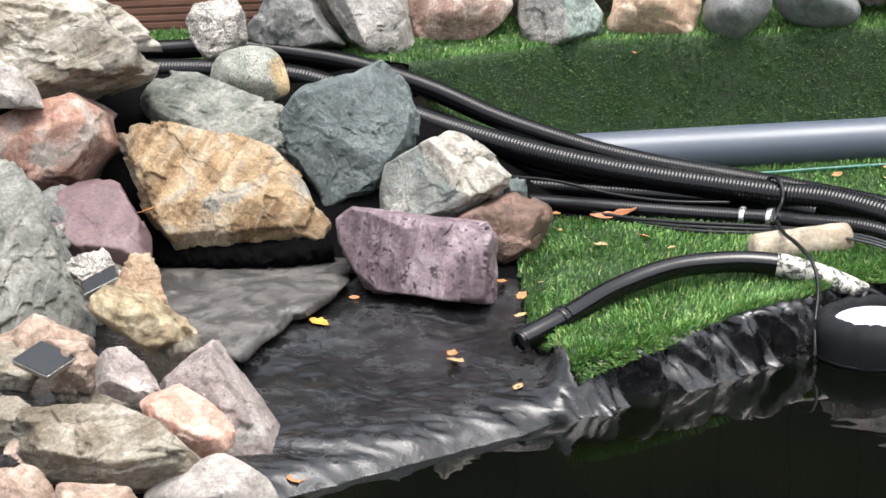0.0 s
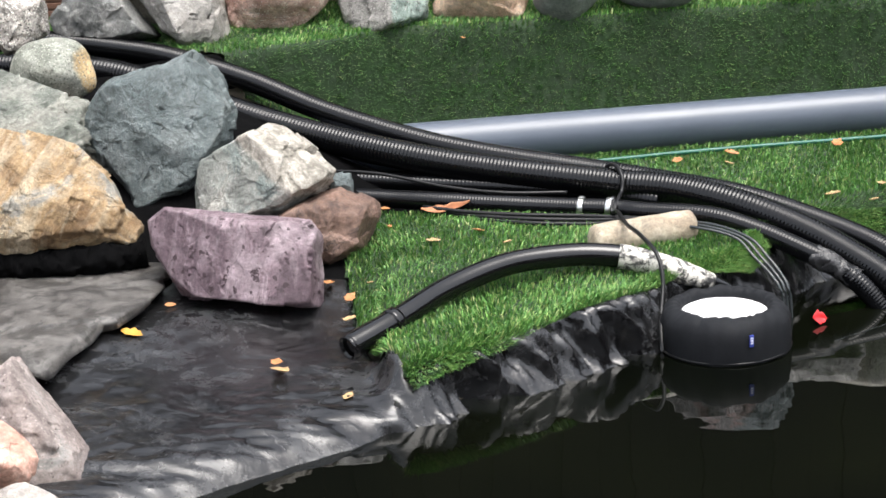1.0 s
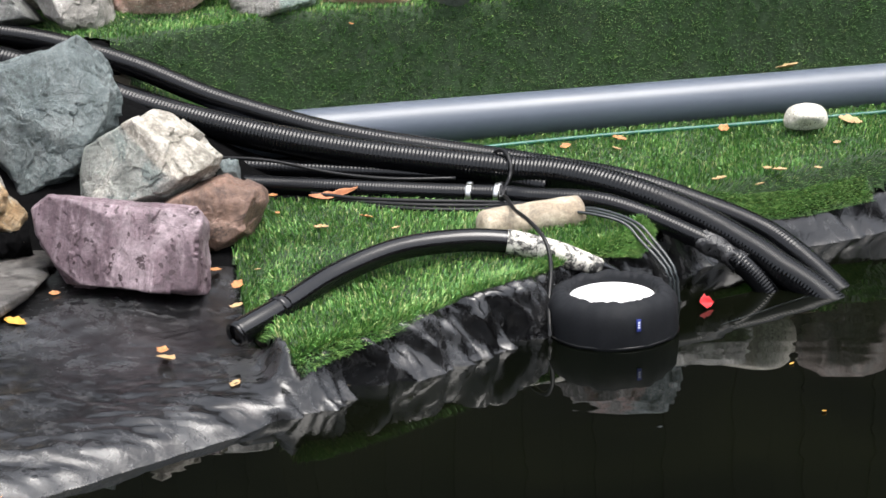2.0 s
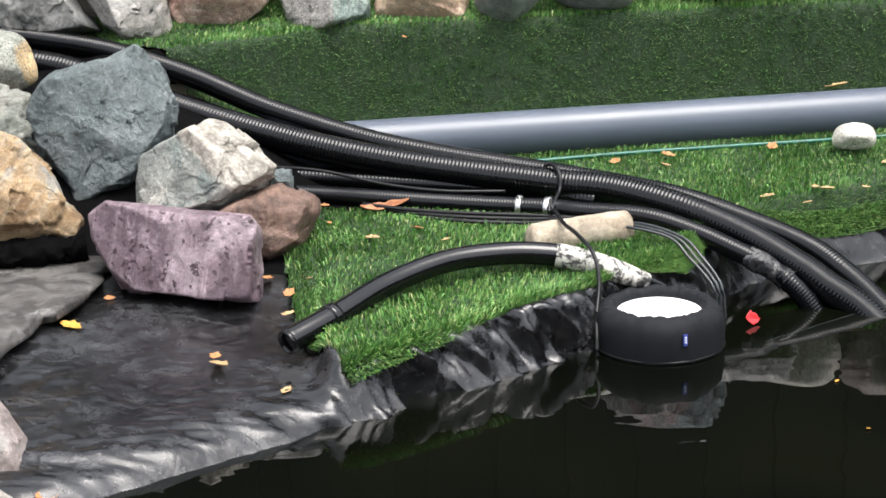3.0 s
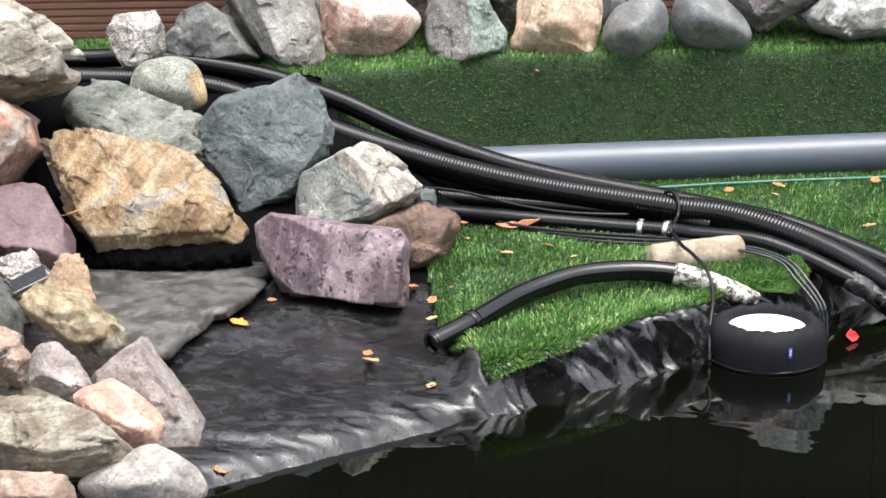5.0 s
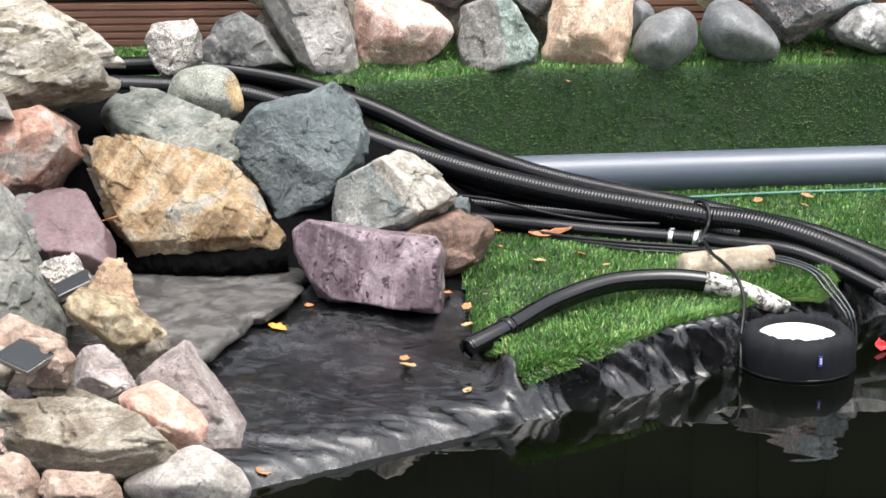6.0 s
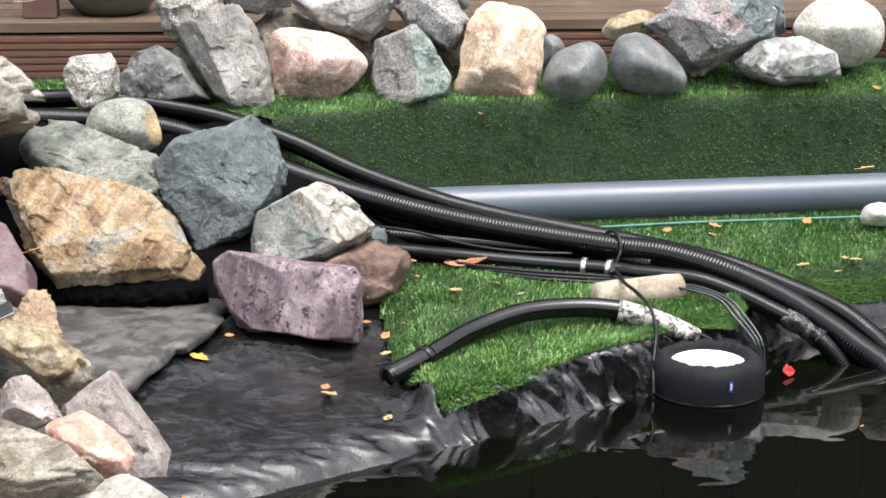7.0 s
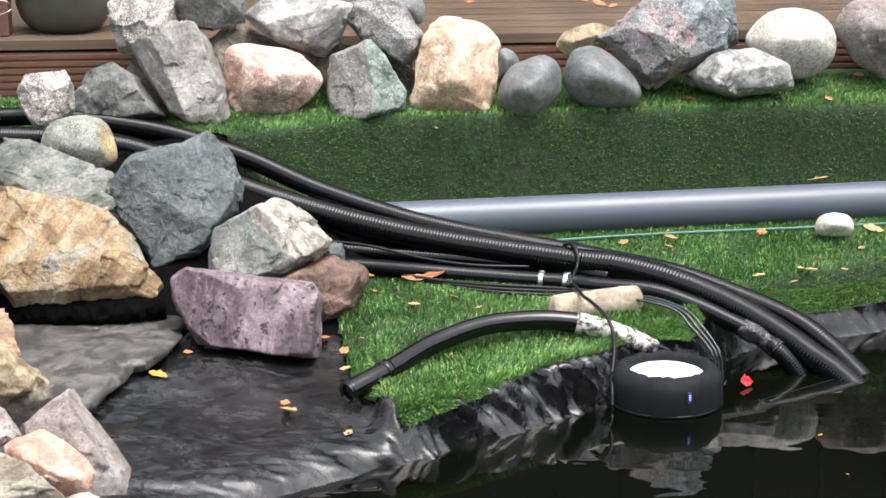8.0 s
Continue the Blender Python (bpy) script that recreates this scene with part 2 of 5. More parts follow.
def liner_material():
    m, nt, b = nodes_of("pond_liner", 0.3)
    v = coords(nt)
    w = warped(nt, v, 11, 0.12)
    dust = noise_tex(nt, w, 5, 9, 0.75, 0.5)
    smear = noise_tex(nt, coords(nt, scale=(1, 2.6, 1), turn=(0, 0, 25)), 11, 8, 0.7, 1.4)
    drops = noise_tex(nt, v, 48, 4, 0.6, 0.4)
    fine = noise_tex(nt, v, 170, 4, 0.6)
    crease = noise_tex(nt, v, 8, 4, 0.55, 1.6)
    col = ramp(nt, dust, [(0.42, (0.003, 0.003, 0.0033)), (0.52, (0.01, 0.0102, 0.011)), (0.64, (0.032, 0.033, 0.035))])
    col = mix(nt, times(nt, band(nt, smear, 0.54, 0.66), 0.75), col, (0.048, 0.048, 0.049))
    col = mix(nt, band(nt, drops, 0.58, 0.63), col, (0.003, 0.003, 0.0035))
    nt.links.new(col, b.inputs["Base Color"])
    dry = ramp(nt, dust, [(0.4, (0.14,) * 3), (0.62, (0.34,) * 3)])
    nt.links.new(mix(nt, band(nt, drops, 0.56, 0.63), dry, (0.12, 0.12, 0.12)), b.inputs["Roughness"])
    b.inputs["Specular IOR Level"].default_value = 0.62
    bump(nt, b, [(crease, 0.7), (drops, 0.15), (smear, 0.3), (fine, 0.1)], 0.006, 0.55)
    return m


def turf_material():
    m, nt, b = nodes_of("turf_blades", 0.55)
    g = nt.nodes.new("ShaderNodeNewGeometry")
    col = ramp(nt, g.outputs["Random Per Island"], [(0.0, (0.03, 0.1, 0.022)), (0.4, (0.075, 0.215, 0.043)),
                                                    (0.75, (0.155, 0.33, 0.075)), (0.9, (0.275, 0.41, 0.13)), (1.0, (0.4, 0.4, 0.2))])
    v = coords(nt)
    col = mix(nt, 0.75, col, ramp(nt, noise_tex(nt, v, 5, 5, 0.65, 0.5), [(0.3, (0.6, 0.66, 0.55)), (0.7, (1.25, 1.2, 1.1))]), "MULTIPLY")
    nt.links.new(col, b.inputs["Base Color"])
    return m


def wood_material(name, dark, light):
    m, nt, b = nodes_of(name, 0.6)
    v = coords(nt, scale=(1.2, 22, 22))
    a, c = noise_tex(nt, v, 4, 7, 0.65, 0.6), noise_tex(nt, coords(nt), 5, 5, 0.6, 0.5)
    col = mix(nt, 0.5, ramp(nt, a, [(0.3, dark), (0.7, light)]), ramp(nt, c, [(0.3, dark), (0.7, light)]))
    oi = nt.nodes.new("ShaderNodeObjectInfo")
    col = mix(nt, 0.7, col, ramp(nt, oi.outputs["Random"], [(0, (0.75, 0.75, 0.75)), (1, (1.2, 1.2, 1.2))]), "MULTIPLY")
    nt.links.new(col, b.inputs["Base Color"])
    bump(nt, b, [(a, 1.0)], 0.0015, 0.5)
    return m


def water_material():
    m, nt, b = nodes_of("pond_water", 0.015)
    b.inputs["IOR"].default_value = 1.333
    v = coords(nt)
    murk = ramp(nt, noise_tex(nt, v, 2.0, 4, 0.5, 0.6), [(0.3, (0.0008, 0.0011, 0.0007)), (0.7, (0.0025, 0.003, 0.0014))])
    nt.links.new(murk, b.inputs["Base Color"])
    bump(nt, b, [(noise_tex(nt, coords(nt, scale=(1, 2.2, 1)), 3.2, 2, 0.4, 0.3), 1.0)], 0.006, 0.22)
    return m


def peeling_material():
    m, nt, b = nodes_of("peeling_white_tape", 0.6)
    v = coords(nt, scale=(1, 1, 1))
    n = noise_tex(nt, v, 60, 7, 0.75, 0.4)
    nt.links.new(ramp(nt, n, [(0.44, (0.02, 0.02, 0.02)), (0.485, (0.22, 0.21, 0.19)), (0.54, (0.55, 0.53, 0.47))]), b.inputs["Base Color"])
    bump(nt, b, [(n, 1.0)], 0.002, 0.5)
    return m


LINER, TURF, WATER, PEEL = liner_material(), turf_material(), water_material(), peeling_material()
SOIL = plain("soil", (0.06, 0.05, 0.035), 0.9, vary=0.4, scale=18, relief=0.6, distance=0.01)
TURF_BACK = plain("turf_base", (0.012, 0.03, 0.008), 0.9, vary=0.4, scale=90, relief=0.6, distance=0.006)
HOSE = plain("black_hose_plastic", (0.0025, 0.0027, 0.0032), 0.17, vary=0.35, scale=30, shine=0.32)
RUBBER = plain("black_cable_rubber", (0.007, 0.007, 0.0075), 0.35, vary=0.3, shine=0.3)
PIPE_GREY = plain("grey_pipe_plastic", (0.075, 0.09, 0.115), 0.36, vary=0.12, scale=8, relief=0.05)
SHINY_BLACK = plain("black_pipe_plastic", (0.003, 0.003, 0.0034), 0.17, vary=0.4, scale=25, relief=0.25, shine=0.5)
STEEL = plain("zinc_steel", (0.62, 0.62, 0.6), 0.3, 1.0, vary=0.15)
FABRIC = plain("black_fabric", (0.011, 0.012, 0.014), 0.7, vary=0.3, scale=160, relief=0.5, shine=0.15)
FOAM = plain("white_foam", (0.82, 0.82, 0.81), 0.8, vary=0.06, scale=60, relief=0.3)
TAG_BLUE = plain("blue_tag", (0.03, 0.05, 0.28), 0.5)
TAG_WHITE = plain("white_tag_print", (0.75, 0.77, 0.82), 0.5, vary=0.05)
LOG = stone("beige_log", (0.24, 0.19, 0.135), (0.35, 0.295, 0.22), (0.42, 0.365, 0.285), stain=(0.2, 0.16, 0.12), stain_at=0.7, patch=9, relief=0.35)
# fleece of the roll; also the shaded back of the liner, painted near-black
FLEECE_SHADE = plain("black_fleece_and_shade", (0.003, 0.003, 0.0032), 0.9, vary=0.4, scale=120, relief=0.6, distance=0.003, shine=0.03)
GREEN_HOSE = plain("green_hose_plastic", (0.008, 0.09, 0.06), 0.35)
AIRLINE = plain("grey_airline", (0.035, 0.04, 0.042), 0.25, vary=0.2)
TAPE = plain("clear_tape_wrap", (0.02, 0.02, 0.021), 0.1, vary=0.85, scale=45, relief=1.0, distance=0.006)
DECK = wood_material("brown_deck_boards", (0.075, 0.034, 0.021), (0.17, 0.082, 0.052))
DECK_TOP = wood_material("weathered_deck_boards", (0.045, 0.027, 0.016), (0.15, 0.1, 0.062))
POST = wood_material("brown_painted_post", (0.1, 0.05, 0.038), (0.16, 0.085, 0.062))
FENCE = wood_material("unseen_dark_fence", (0.003, 0.0025, 0.002), (0.007, 0.0055, 0.0045))
FENCE.node_tree.nodes["Principled BSDF"].inputs["Roughness"].default_value = 0.95
POT = plain("olive_glaze", (0.085, 0.084, 0.062), 0.45, vary=0.35, scale=14, relief=0.5, distance=0.004)
LEAF_ORANGE = plain("orange_dry_leaf", (0.4, 0.17, 0.06), 0.6, vary=0.35, scale=70)
LEAF_TAN = plain("tan_dry_leaf", (0.38, 0.25, 0.12), 0.65, vary=0.3, scale=70)
LEAF_YELLOW = plain("yellow_leaf", (0.52, 0.27, 0.04), 0.55, vary=0.25, scale=70)
PETAL = plain("red_petal", (0.6, 0.015, 0.02), 0.45, vary=0.25, scale=90)
BARK = plain("red_bark", (0.36, 0.15, 0.07), 0.75, vary=0.35, scale=50, relief=0.6)
COPPER = plain("bare_wire", (0.5, 0.42, 0.34), 0.35, 0.8)
PANEL = plain("dark_panel_glass", (0.02, 0.021, 0.022), 0.2, vary=0.4, scale=18)


# ---- building helpers ----
def mesh_of(name, verts, faces, material, smooth=True):
    me = bpy.data.meshes.new(name)
    me.from_pydata([tuple(map(float, v)) for v in verts], [], [tuple(map(int, f)) for f in faces])
    me.materials.append(material)
    if smooth:
        me.polygons.foreach_set("use_smooth", np.ones(len(me.polygons), bool))
    me.update()
    return me


def thing(name, label, category, group="", at=(0, 0, 0), mesh=None, kind=""):
    ob = new(name, mesh)
    ob.location = at
    return tagged(ob, label, category, group, kind)


def part_mesh(name, mesh, parent, label=""):
    ob = new(name, mesh)
    ob.parent = parent
    ob.location = -parent.location if parent.parent is None else (0, 0, 0)
    return tagged(ob, label)


def lattice(ix, iy, iz, seed):
    h = (ix.astype(np.int64) * 374761393 + iy.astype(np.int64) * 668265263 + iz.astype(np.int64) * 2147483647 + seed * 974634541) & 0xFFFFFFFF
    h = ((h ^ (h >> 13)) * 1274126177) & 0xFFFFFFFF
    return ((h ^ (h >> 16)) & 0xFFFF) / 32767.5 - 1.0


def value_noise(p, seed=0):
    """Smooth noise in -1..1 at the rows of p."""
    i = np.floor(p).astype(np.int64)
    f = p - i
    f = f * f * (3 - 2 * f)
    out = np.zeros(len(p))
    for dx in (0, 1):
        for dy in (0, 1):
            for dz in (0, 1):
                w = (f[:, 0] if dx else 1 - f[:, 0]) * (f[:, 1] if dy else 1 - f[:, 1]) * (f[:, 2] if dz else 1 - f[:, 2])
                out += w * lattice(i[:, 0] + dx, i[:, 1] + dy, i[:, 2] + dz, seed)
    return out


def fractal(p, seed=0, octaves=4, gain=0.5):
    out, a = np.zeros(len(p)), 1.0
    for k in range(octaves):
        out += a * value_noise(p * 2.0**k, seed + 7 * k)
        a *= gain
    return out


def smoothstep(x):
    x = np.clip(x, 0, 1)
    return x * x * (3 - 2 * x)


def spline(points, step):
    """Evenly stepped points on a smooth curve through the given ones."""
    p = np.array(points, float)
    p = np.vstack([2 * p[0] - p[1], p, 2 * p[-1] - p[-2]])
    out = []
    for a, b, c, d in zip(p, p[1:], p[2:], p[3:]):
        for t in np.linspace(0, 1, 40, endpoint=False):
            out.append(0.5 * (2 * b + (c - a) * t + (2 * a - 5 * b + 4 * c - d) * t**2 + (3 * b - a - 3 * c + d) * t**3))
    out = np.array(out + [p[-2]])
    s = np.r_[0, np.cumsum(np.linalg.norm(np.diff(out, axis=0), axis=1))]
    n = max(3, int(s[-1] / step))
    t = np.linspace(0, s[-1], n)
    return np.stack([np.interp(t, s, out[:, k]) for k in range(3)], 1)


def tube(name, path, radii, material, sides=14, cap=True, inner=0.0):
    """A tube along path; inner: a hollow end of that depth at its start."""
    path, radii = np.asarray(path, float), np.broadcast_to(radii, len(path)).astype(float)
    if inner:
        extra = path[0] + (path[1] - path[0]) / np.linalg.norm(path[1] - path[0]) * inner
        path = np.vstack([extra, path[0], path])
        radii = np.r_[radii[0] * 0.84, radii[0] * 0.84, radii]
    tan = np.gradient(path[2:] if inner else path, axis=0)
    if inner:
        tan = np.vstack([tan[0], tan[0], tan])
    tan /= np.linalg.norm(tan, axis=1)[:, None]
    up = np.tile([0.0, 0.0, 1.0], (len(path), 1))
    up[np.abs(tan[:, 2]) > 0.95] = (0, 1, 0)
    u = np.cross(tan, up)
    u /= np.linalg.norm(u, axis=1)[:, None]
    w = np.cross(u, tan)
    a = np.linspace(0, 2 * math.pi, sides, endpoint=False)
    ring = np.cos(a)[None, :, None] * u[:, None] + np.sin(a)[None, :, None] * w[:, None]
    verts = (path[:, None] + ring * radii[:, None, None]).reshape(-1, 3)
    i, j = np.meshgrid(np.arange(len(path) - 1), np.arange(sides), indexing="ij")
    k = (j + 1) % sides
    faces = np.stack([i * sides + j, i * sides + k, (i + 1) * sides + k, (i + 1) * sides + j], -1).reshape(-1, 4).tolist()
    if cap:
        faces.append(list(range(sides))[::-1])
        faces.append(list(range((len(path) - 1) * sides, len(path) * sides)))
    return mesh_of(name, verts, faces, material)


def ribbed(points, radius, pitch=0.0088, groove=0.06):
    """Path and radii of a corrugated hose."""
    p = spline(points, pitch / 4)
    k = np.arange(len(p)) % 4
    return p, radius * np.where(k < 2, 1.0, 1 - groove)


def box_bm(bm, size, centre=(0, 0, 0), bevel=0.003):
    made = bmesh.ops.create_cube(bm, size=1.0, matrix=Matrix.Translation(centre) @ Matrix.Diagonal((*size, 1)))
    if bevel:
        edges = {e for v in made["verts"] for e in v.link_edges}
        bmesh.ops.bevel(bm, geom=list(edges), offset=bevel, segments=2, affect="EDGES", profile=0.6)


def bm_mesh(name, bm, material, smooth=False):
    me = bpy.data.meshes.new(name)
    bm.to_mesh(me)
    bm.free()
    me.materials.append(material)
    for p in me.polygons:
        p.use_smooth = smooth
    return me


# ---- the lie of the land ----
# shore: where the water meets the liner, then the near side of the pond behind the camera's view
SHORE = np.array([(-1.6, -1.95), (-0.95, -1.72), (-0.573, -1.396), (-0.40, -1.254), (-0.25, -1.137), (-0.05, -0.985), (0.096, -0.872),
                  (0.288, -0.71), (0.40, -0.61), (0.46, -0.55), (0.53, -0.49), (0.60, -0.44), (0.645, -0.38), (0.69, -0.31), (0.74, -0.235), (0.80, -0.19),
                  (0.89, -0.155), (1.01, -0.10), (1.17, -0.035),
                  (1.72, 0.22), (2.6, 0.5), (3.4, 0.3), (3.6, -3.6), (-1.6, -3.6)])
# turf: the edge of the artificial grass
LAWN = np.array([(-0.09, -0.965), (0.067, -0.832), (0.265, -0.64), (0.37, -0.555), (0.43, -0.49), (0.50, -0.44), (0.57, -0.395), (0.605, -0.34), (0.63, -0.27), (0.66, -0.19),
                 (0.74, -0.15), (0.87, -0.115), (1.0, -0.06), (1.16, 0.01), (1.7, 0.27), (2.6, 0.55), (3.4, 0.6), (3.4, 1.55), (-2.2, 0.72),
                 (-2.2, 0.56), (-1.0, 0.5), (-0.72, 0.4), (-0.5, 0.31), (-0.3, 0.23), (-0.1, 0.17), (0.15, 0.1), (0.32, 0.03), (0.3, -0.1),
                 (0.1, -0.12), (-0.1, -0.1), (-0.2, -0.1), (-0.24, -0.25), (-0.25, -0.4), (-0.19, -0.74), (-0.13, -0.88)])


def inside(p, poly):
    a, b = poly, np.roll(poly, -1, 0)
    hit = np.zeros(len(p), bool)
    for (x0, y0), (x1, y1) in zip(a, b):
        cross = (y0 > p[:, 1]) != (y1 > p[:, 1])
        hit ^= cross & (p[:, 0] < (x1 - x0) * (p[:, 1] - y0) / (y1 - y0 + 1e-12) + x0)
    return hit


def edge_distance(p, poly):
    best = np.full(len(p), 1e9)
    for a, b in zip(poly, np.roll(poly, -1, 0)):
        t = np.clip(((p - a) @ (b - a)) / ((b - a) @ (b - a)), 0, 1)
        best = np.minimum(best, np.linalg.norm(p - a - t[:, None] * (b - a), axis=1))
    return best


def bank_line(x):
    return 0.42 + 0.145 * x - 0.08 * smoothstep((-0.1 - x) / 0.5)


def height(p):
    """Height of the ground at the rows (x, y) of p; the water lies at 0."""
    x, y = p[:, 0], p[:, 1]
    land = 0.098 + 0.09 * np.clip(y + 0.6, 0, 1.0)
    k = smoothstep((-0.1 - x) / 0.4)
    land = land + (0.25 - 0.05 * smoothstep((-0.6 - x) / 0.4)) * smoothstep((y - bank_line(x) - 0.09 + 0.06 * k) / (0.09 - 0.02 * k)) + 0.1 * np.clip(y - bank_line(x) - 0.2, 0, 0.6)
    mound = 0.1 + 0.24 * smoothstep((y + 0.42) / 0.5) * smoothstep((0.05 - x) / 0.7) + 0.07 * smoothstep((-0.72 - x) / 0.3) * smoothstep((y + 0.25) / 0.4) * smoothstep((0.62 - y) / 0.15)
    mound = mound + 0.12 * smoothstep((-1.15 - x) / 0.3) * smoothstep((y + 0.9) / 0.6) * smoothstep((0.4 - y) / 0.3)
    land = np.maximum(land, mound)
    s = edge_distance(p, SHORE)
    steep = 0.24 + 1.9 * smoothstep((x + 0.19) / 0.14) - 0.3 * smoothstep((x - 0.42) / 0.2)
    shelf = 0.036 * (1 - np.exp(-s / 0.03)) + 0.085 * s + 1.2 * np.clip(s - 0.42, 0, 2) ** 2
    w = smoothstep((x + 0.19) / 0.1)
    rise = (1 - w) * shelf + w * steep * s
    k = 0.02
    h = np.clip(0.5 + 0.5 * (rise - land) / k, 0, 1)
    top = rise * (1 - h) + land * h - k * h * (1 - h)
    return np.where(inside(p, SHORE), -np.minimum(0.5, 0.9 * s), top)


def grid(x0, x1, y0, y1, step):
    xs, ys = np.arange(x0, x1 + step / 2, step), np.arange(y0, y1 + step / 2, step)
    gx, gy = np.meshgrid(xs, ys)
    n, m = len(xs), len(ys)
    i, j = np.meshgrid(np.arange(n - 1), np.arange(m - 1))
    a = (j * n + i).ravel()
    return np.stack([gx.ravel(), gy.ravel()], 1), np.stack([a, a + 1, a + n + 1, a + n], 1)


def keep_faces(v, f, keep):
    f = f[keep]
    used = np.unique(f)
    back = np.full(len(v), -1)
    back[used] = np.arange(len(used))
    return v[used], back[f]


# ground: one sheet, fine by the pond and running out to the horizon
xs = np.r_[-600, -60, -12, -5, np.arange(-2.4, 3.81, 0.05), 7, 14, 60, 600]
ys = np.r_[-600, -60, -12, -6, np.arange(-4.4, 2.01, 0.05), 5, 14, 60, 600]
gx, gy = np.meshgrid(xs, ys)
gp = np.stack([gx.ravel(), gy.ravel()], 1)
gz = height(np.clip(gp, -5, 5)) - 0.03
gz = gz - 0.07 * np.exp(-(edge_distance(gp, SHORE) / 0.2) ** 2)
gz[(gp[:, 1] < -4) | (np.abs(gp[:, 0]) > 4.5)] = 0.06
n, m = len(xs), len(ys)
i, j = np.meshgrid(np.arange(n - 1), np.arange(m - 1))
a = (j * n + i).ravel()
thing("ground", "brown soil under the liner and the turf", "ground", mesh=mesh_of("ground", np.c_[gp, gz], np.stack([a, a + 1, a + n + 1, a + n], 1), SOIL), kind="structure")

# pond liner: black rubber with folds along the water's edge
v, f = grid(-1.75, 1.9, -1.95, 0.75, 0.0065)
s, wet = edge_distance(v, SHORE), inside(v, SHORE)
side = np.where(wet, -s, s)
p3 = np.c_[v, np.zeros(len(v))]
along = v @ np.array([0.78, 0.62])
slant = along + 0.35 * side
fold = fractal(np.c_[slant * 24, side * 7.0, np.zeros(len(v))], 5, 3, 0.6)
ridge = 1 - np.abs(fractal(np.c_[slant * 12 + side * 14, side * 9, np.ones(len(v))], 9, 3, 0.6))
front = smoothstep((v[:, 0] + 0.16) / 0.12)
fold = front * fold + (1 - front) * 0.9 * fractal(np.c_[slant * 30 + side * 9, side * 22, np.zeros(len(v))], 25, 2)
near_edge = np.exp(-((side - 0.04) / np.where(front > 0.5, 0.06, 0.13)) ** 2)
crumple = fractal(p3 * 9, 3, 4, 0.6)
creases = np.clip(0.1 - np.abs(fractal(p3 * 4.5, 17, 3)), 0, 1)
lawn_side = np.where(inside(v, LAWN), 1, -1) * edge_distance(v, LAWN)
corner = np.clip(0.25 - lawn_side / 0.035, 0, 1) * (1 - 0.75 * smoothstep((v[:, 0] - 0.48) / 0.15))
z = height(v) + 0.004 + near_edge * corner * (0.2 + 0.8 * front) * (0.016 * fold + 0.036 * (ridge - 0.6)) + (0.003 * crumple + 0.018 * creases) * np.clip(side * 6, 0, 1)
push = near_edge * front * corner * (0.02 * fold + 0.05 * (ridge - 0.75))
z = z - 0.035 * smoothstep((lawn_side + 0.004) / 0.02)
# a lap of the sheet running down into the pond
lap = (v[:, 0] + 0.055) * 0.62 - (v[:, 1] + 0.96) * -0.78
z = z + 0.014 * smoothstep(1 - np.abs(lap) / 0.02) * (np.abs(side) < 0.16)
mid = v[f].mean(1)
lawn_in = inside(mid, LAWN) & (edge_distance(mid, LAWN) > 0.06)
v = v + push[:, None] * np.array([0.62, -0.78])
# back strip drawn matt black: shade under rocks and hoses put into colour
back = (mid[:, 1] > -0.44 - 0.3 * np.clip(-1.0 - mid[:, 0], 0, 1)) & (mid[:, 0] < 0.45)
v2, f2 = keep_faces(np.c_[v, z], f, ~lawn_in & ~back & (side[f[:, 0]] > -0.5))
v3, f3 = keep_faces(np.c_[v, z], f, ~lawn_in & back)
thing("underlay", "matt black sheet standing for shaded liner beneath the rocks and hoses", "underlay", mesh=mesh_of("underlay", v3, f3, FLEECE_SHADE), kind="structure")
thing("pond_liner", "black rubber pond liner, creased and wet at the edge", "pond liner", mesh=mesh_of("pond_liner", v2, f2, LINER), kind="structure")

# water
v, f = grid(-2.2, 3.7, -3.9, 0.6, 0.1)
thing("water", "still dark green pond water mirroring the bank", "water", mesh=mesh_of("water", np.c_[v, np.zeros(len(v))], f, WATER), kind="structure")

# artificial turf: a base sheet and its blades
v, f = grid(-2.2, 3.0, -1.05, 1.5, 0.0125)
z = height(v) + 0.008 + 0.004 * fractal(np.c_[v * 9, np.zeros(len(v))], 21, 3)
mid = v[f].mean(1)
v2, f2 = keep_faces(np.c_[v, z], f, inside(mid, LAWN))
turf = thing("artificial_turf", "green artificial turf laid over the ground and bank", "turf", mesh=mesh_of("artificial_turf", v2, f2, TURF_BACK), kind="structure")


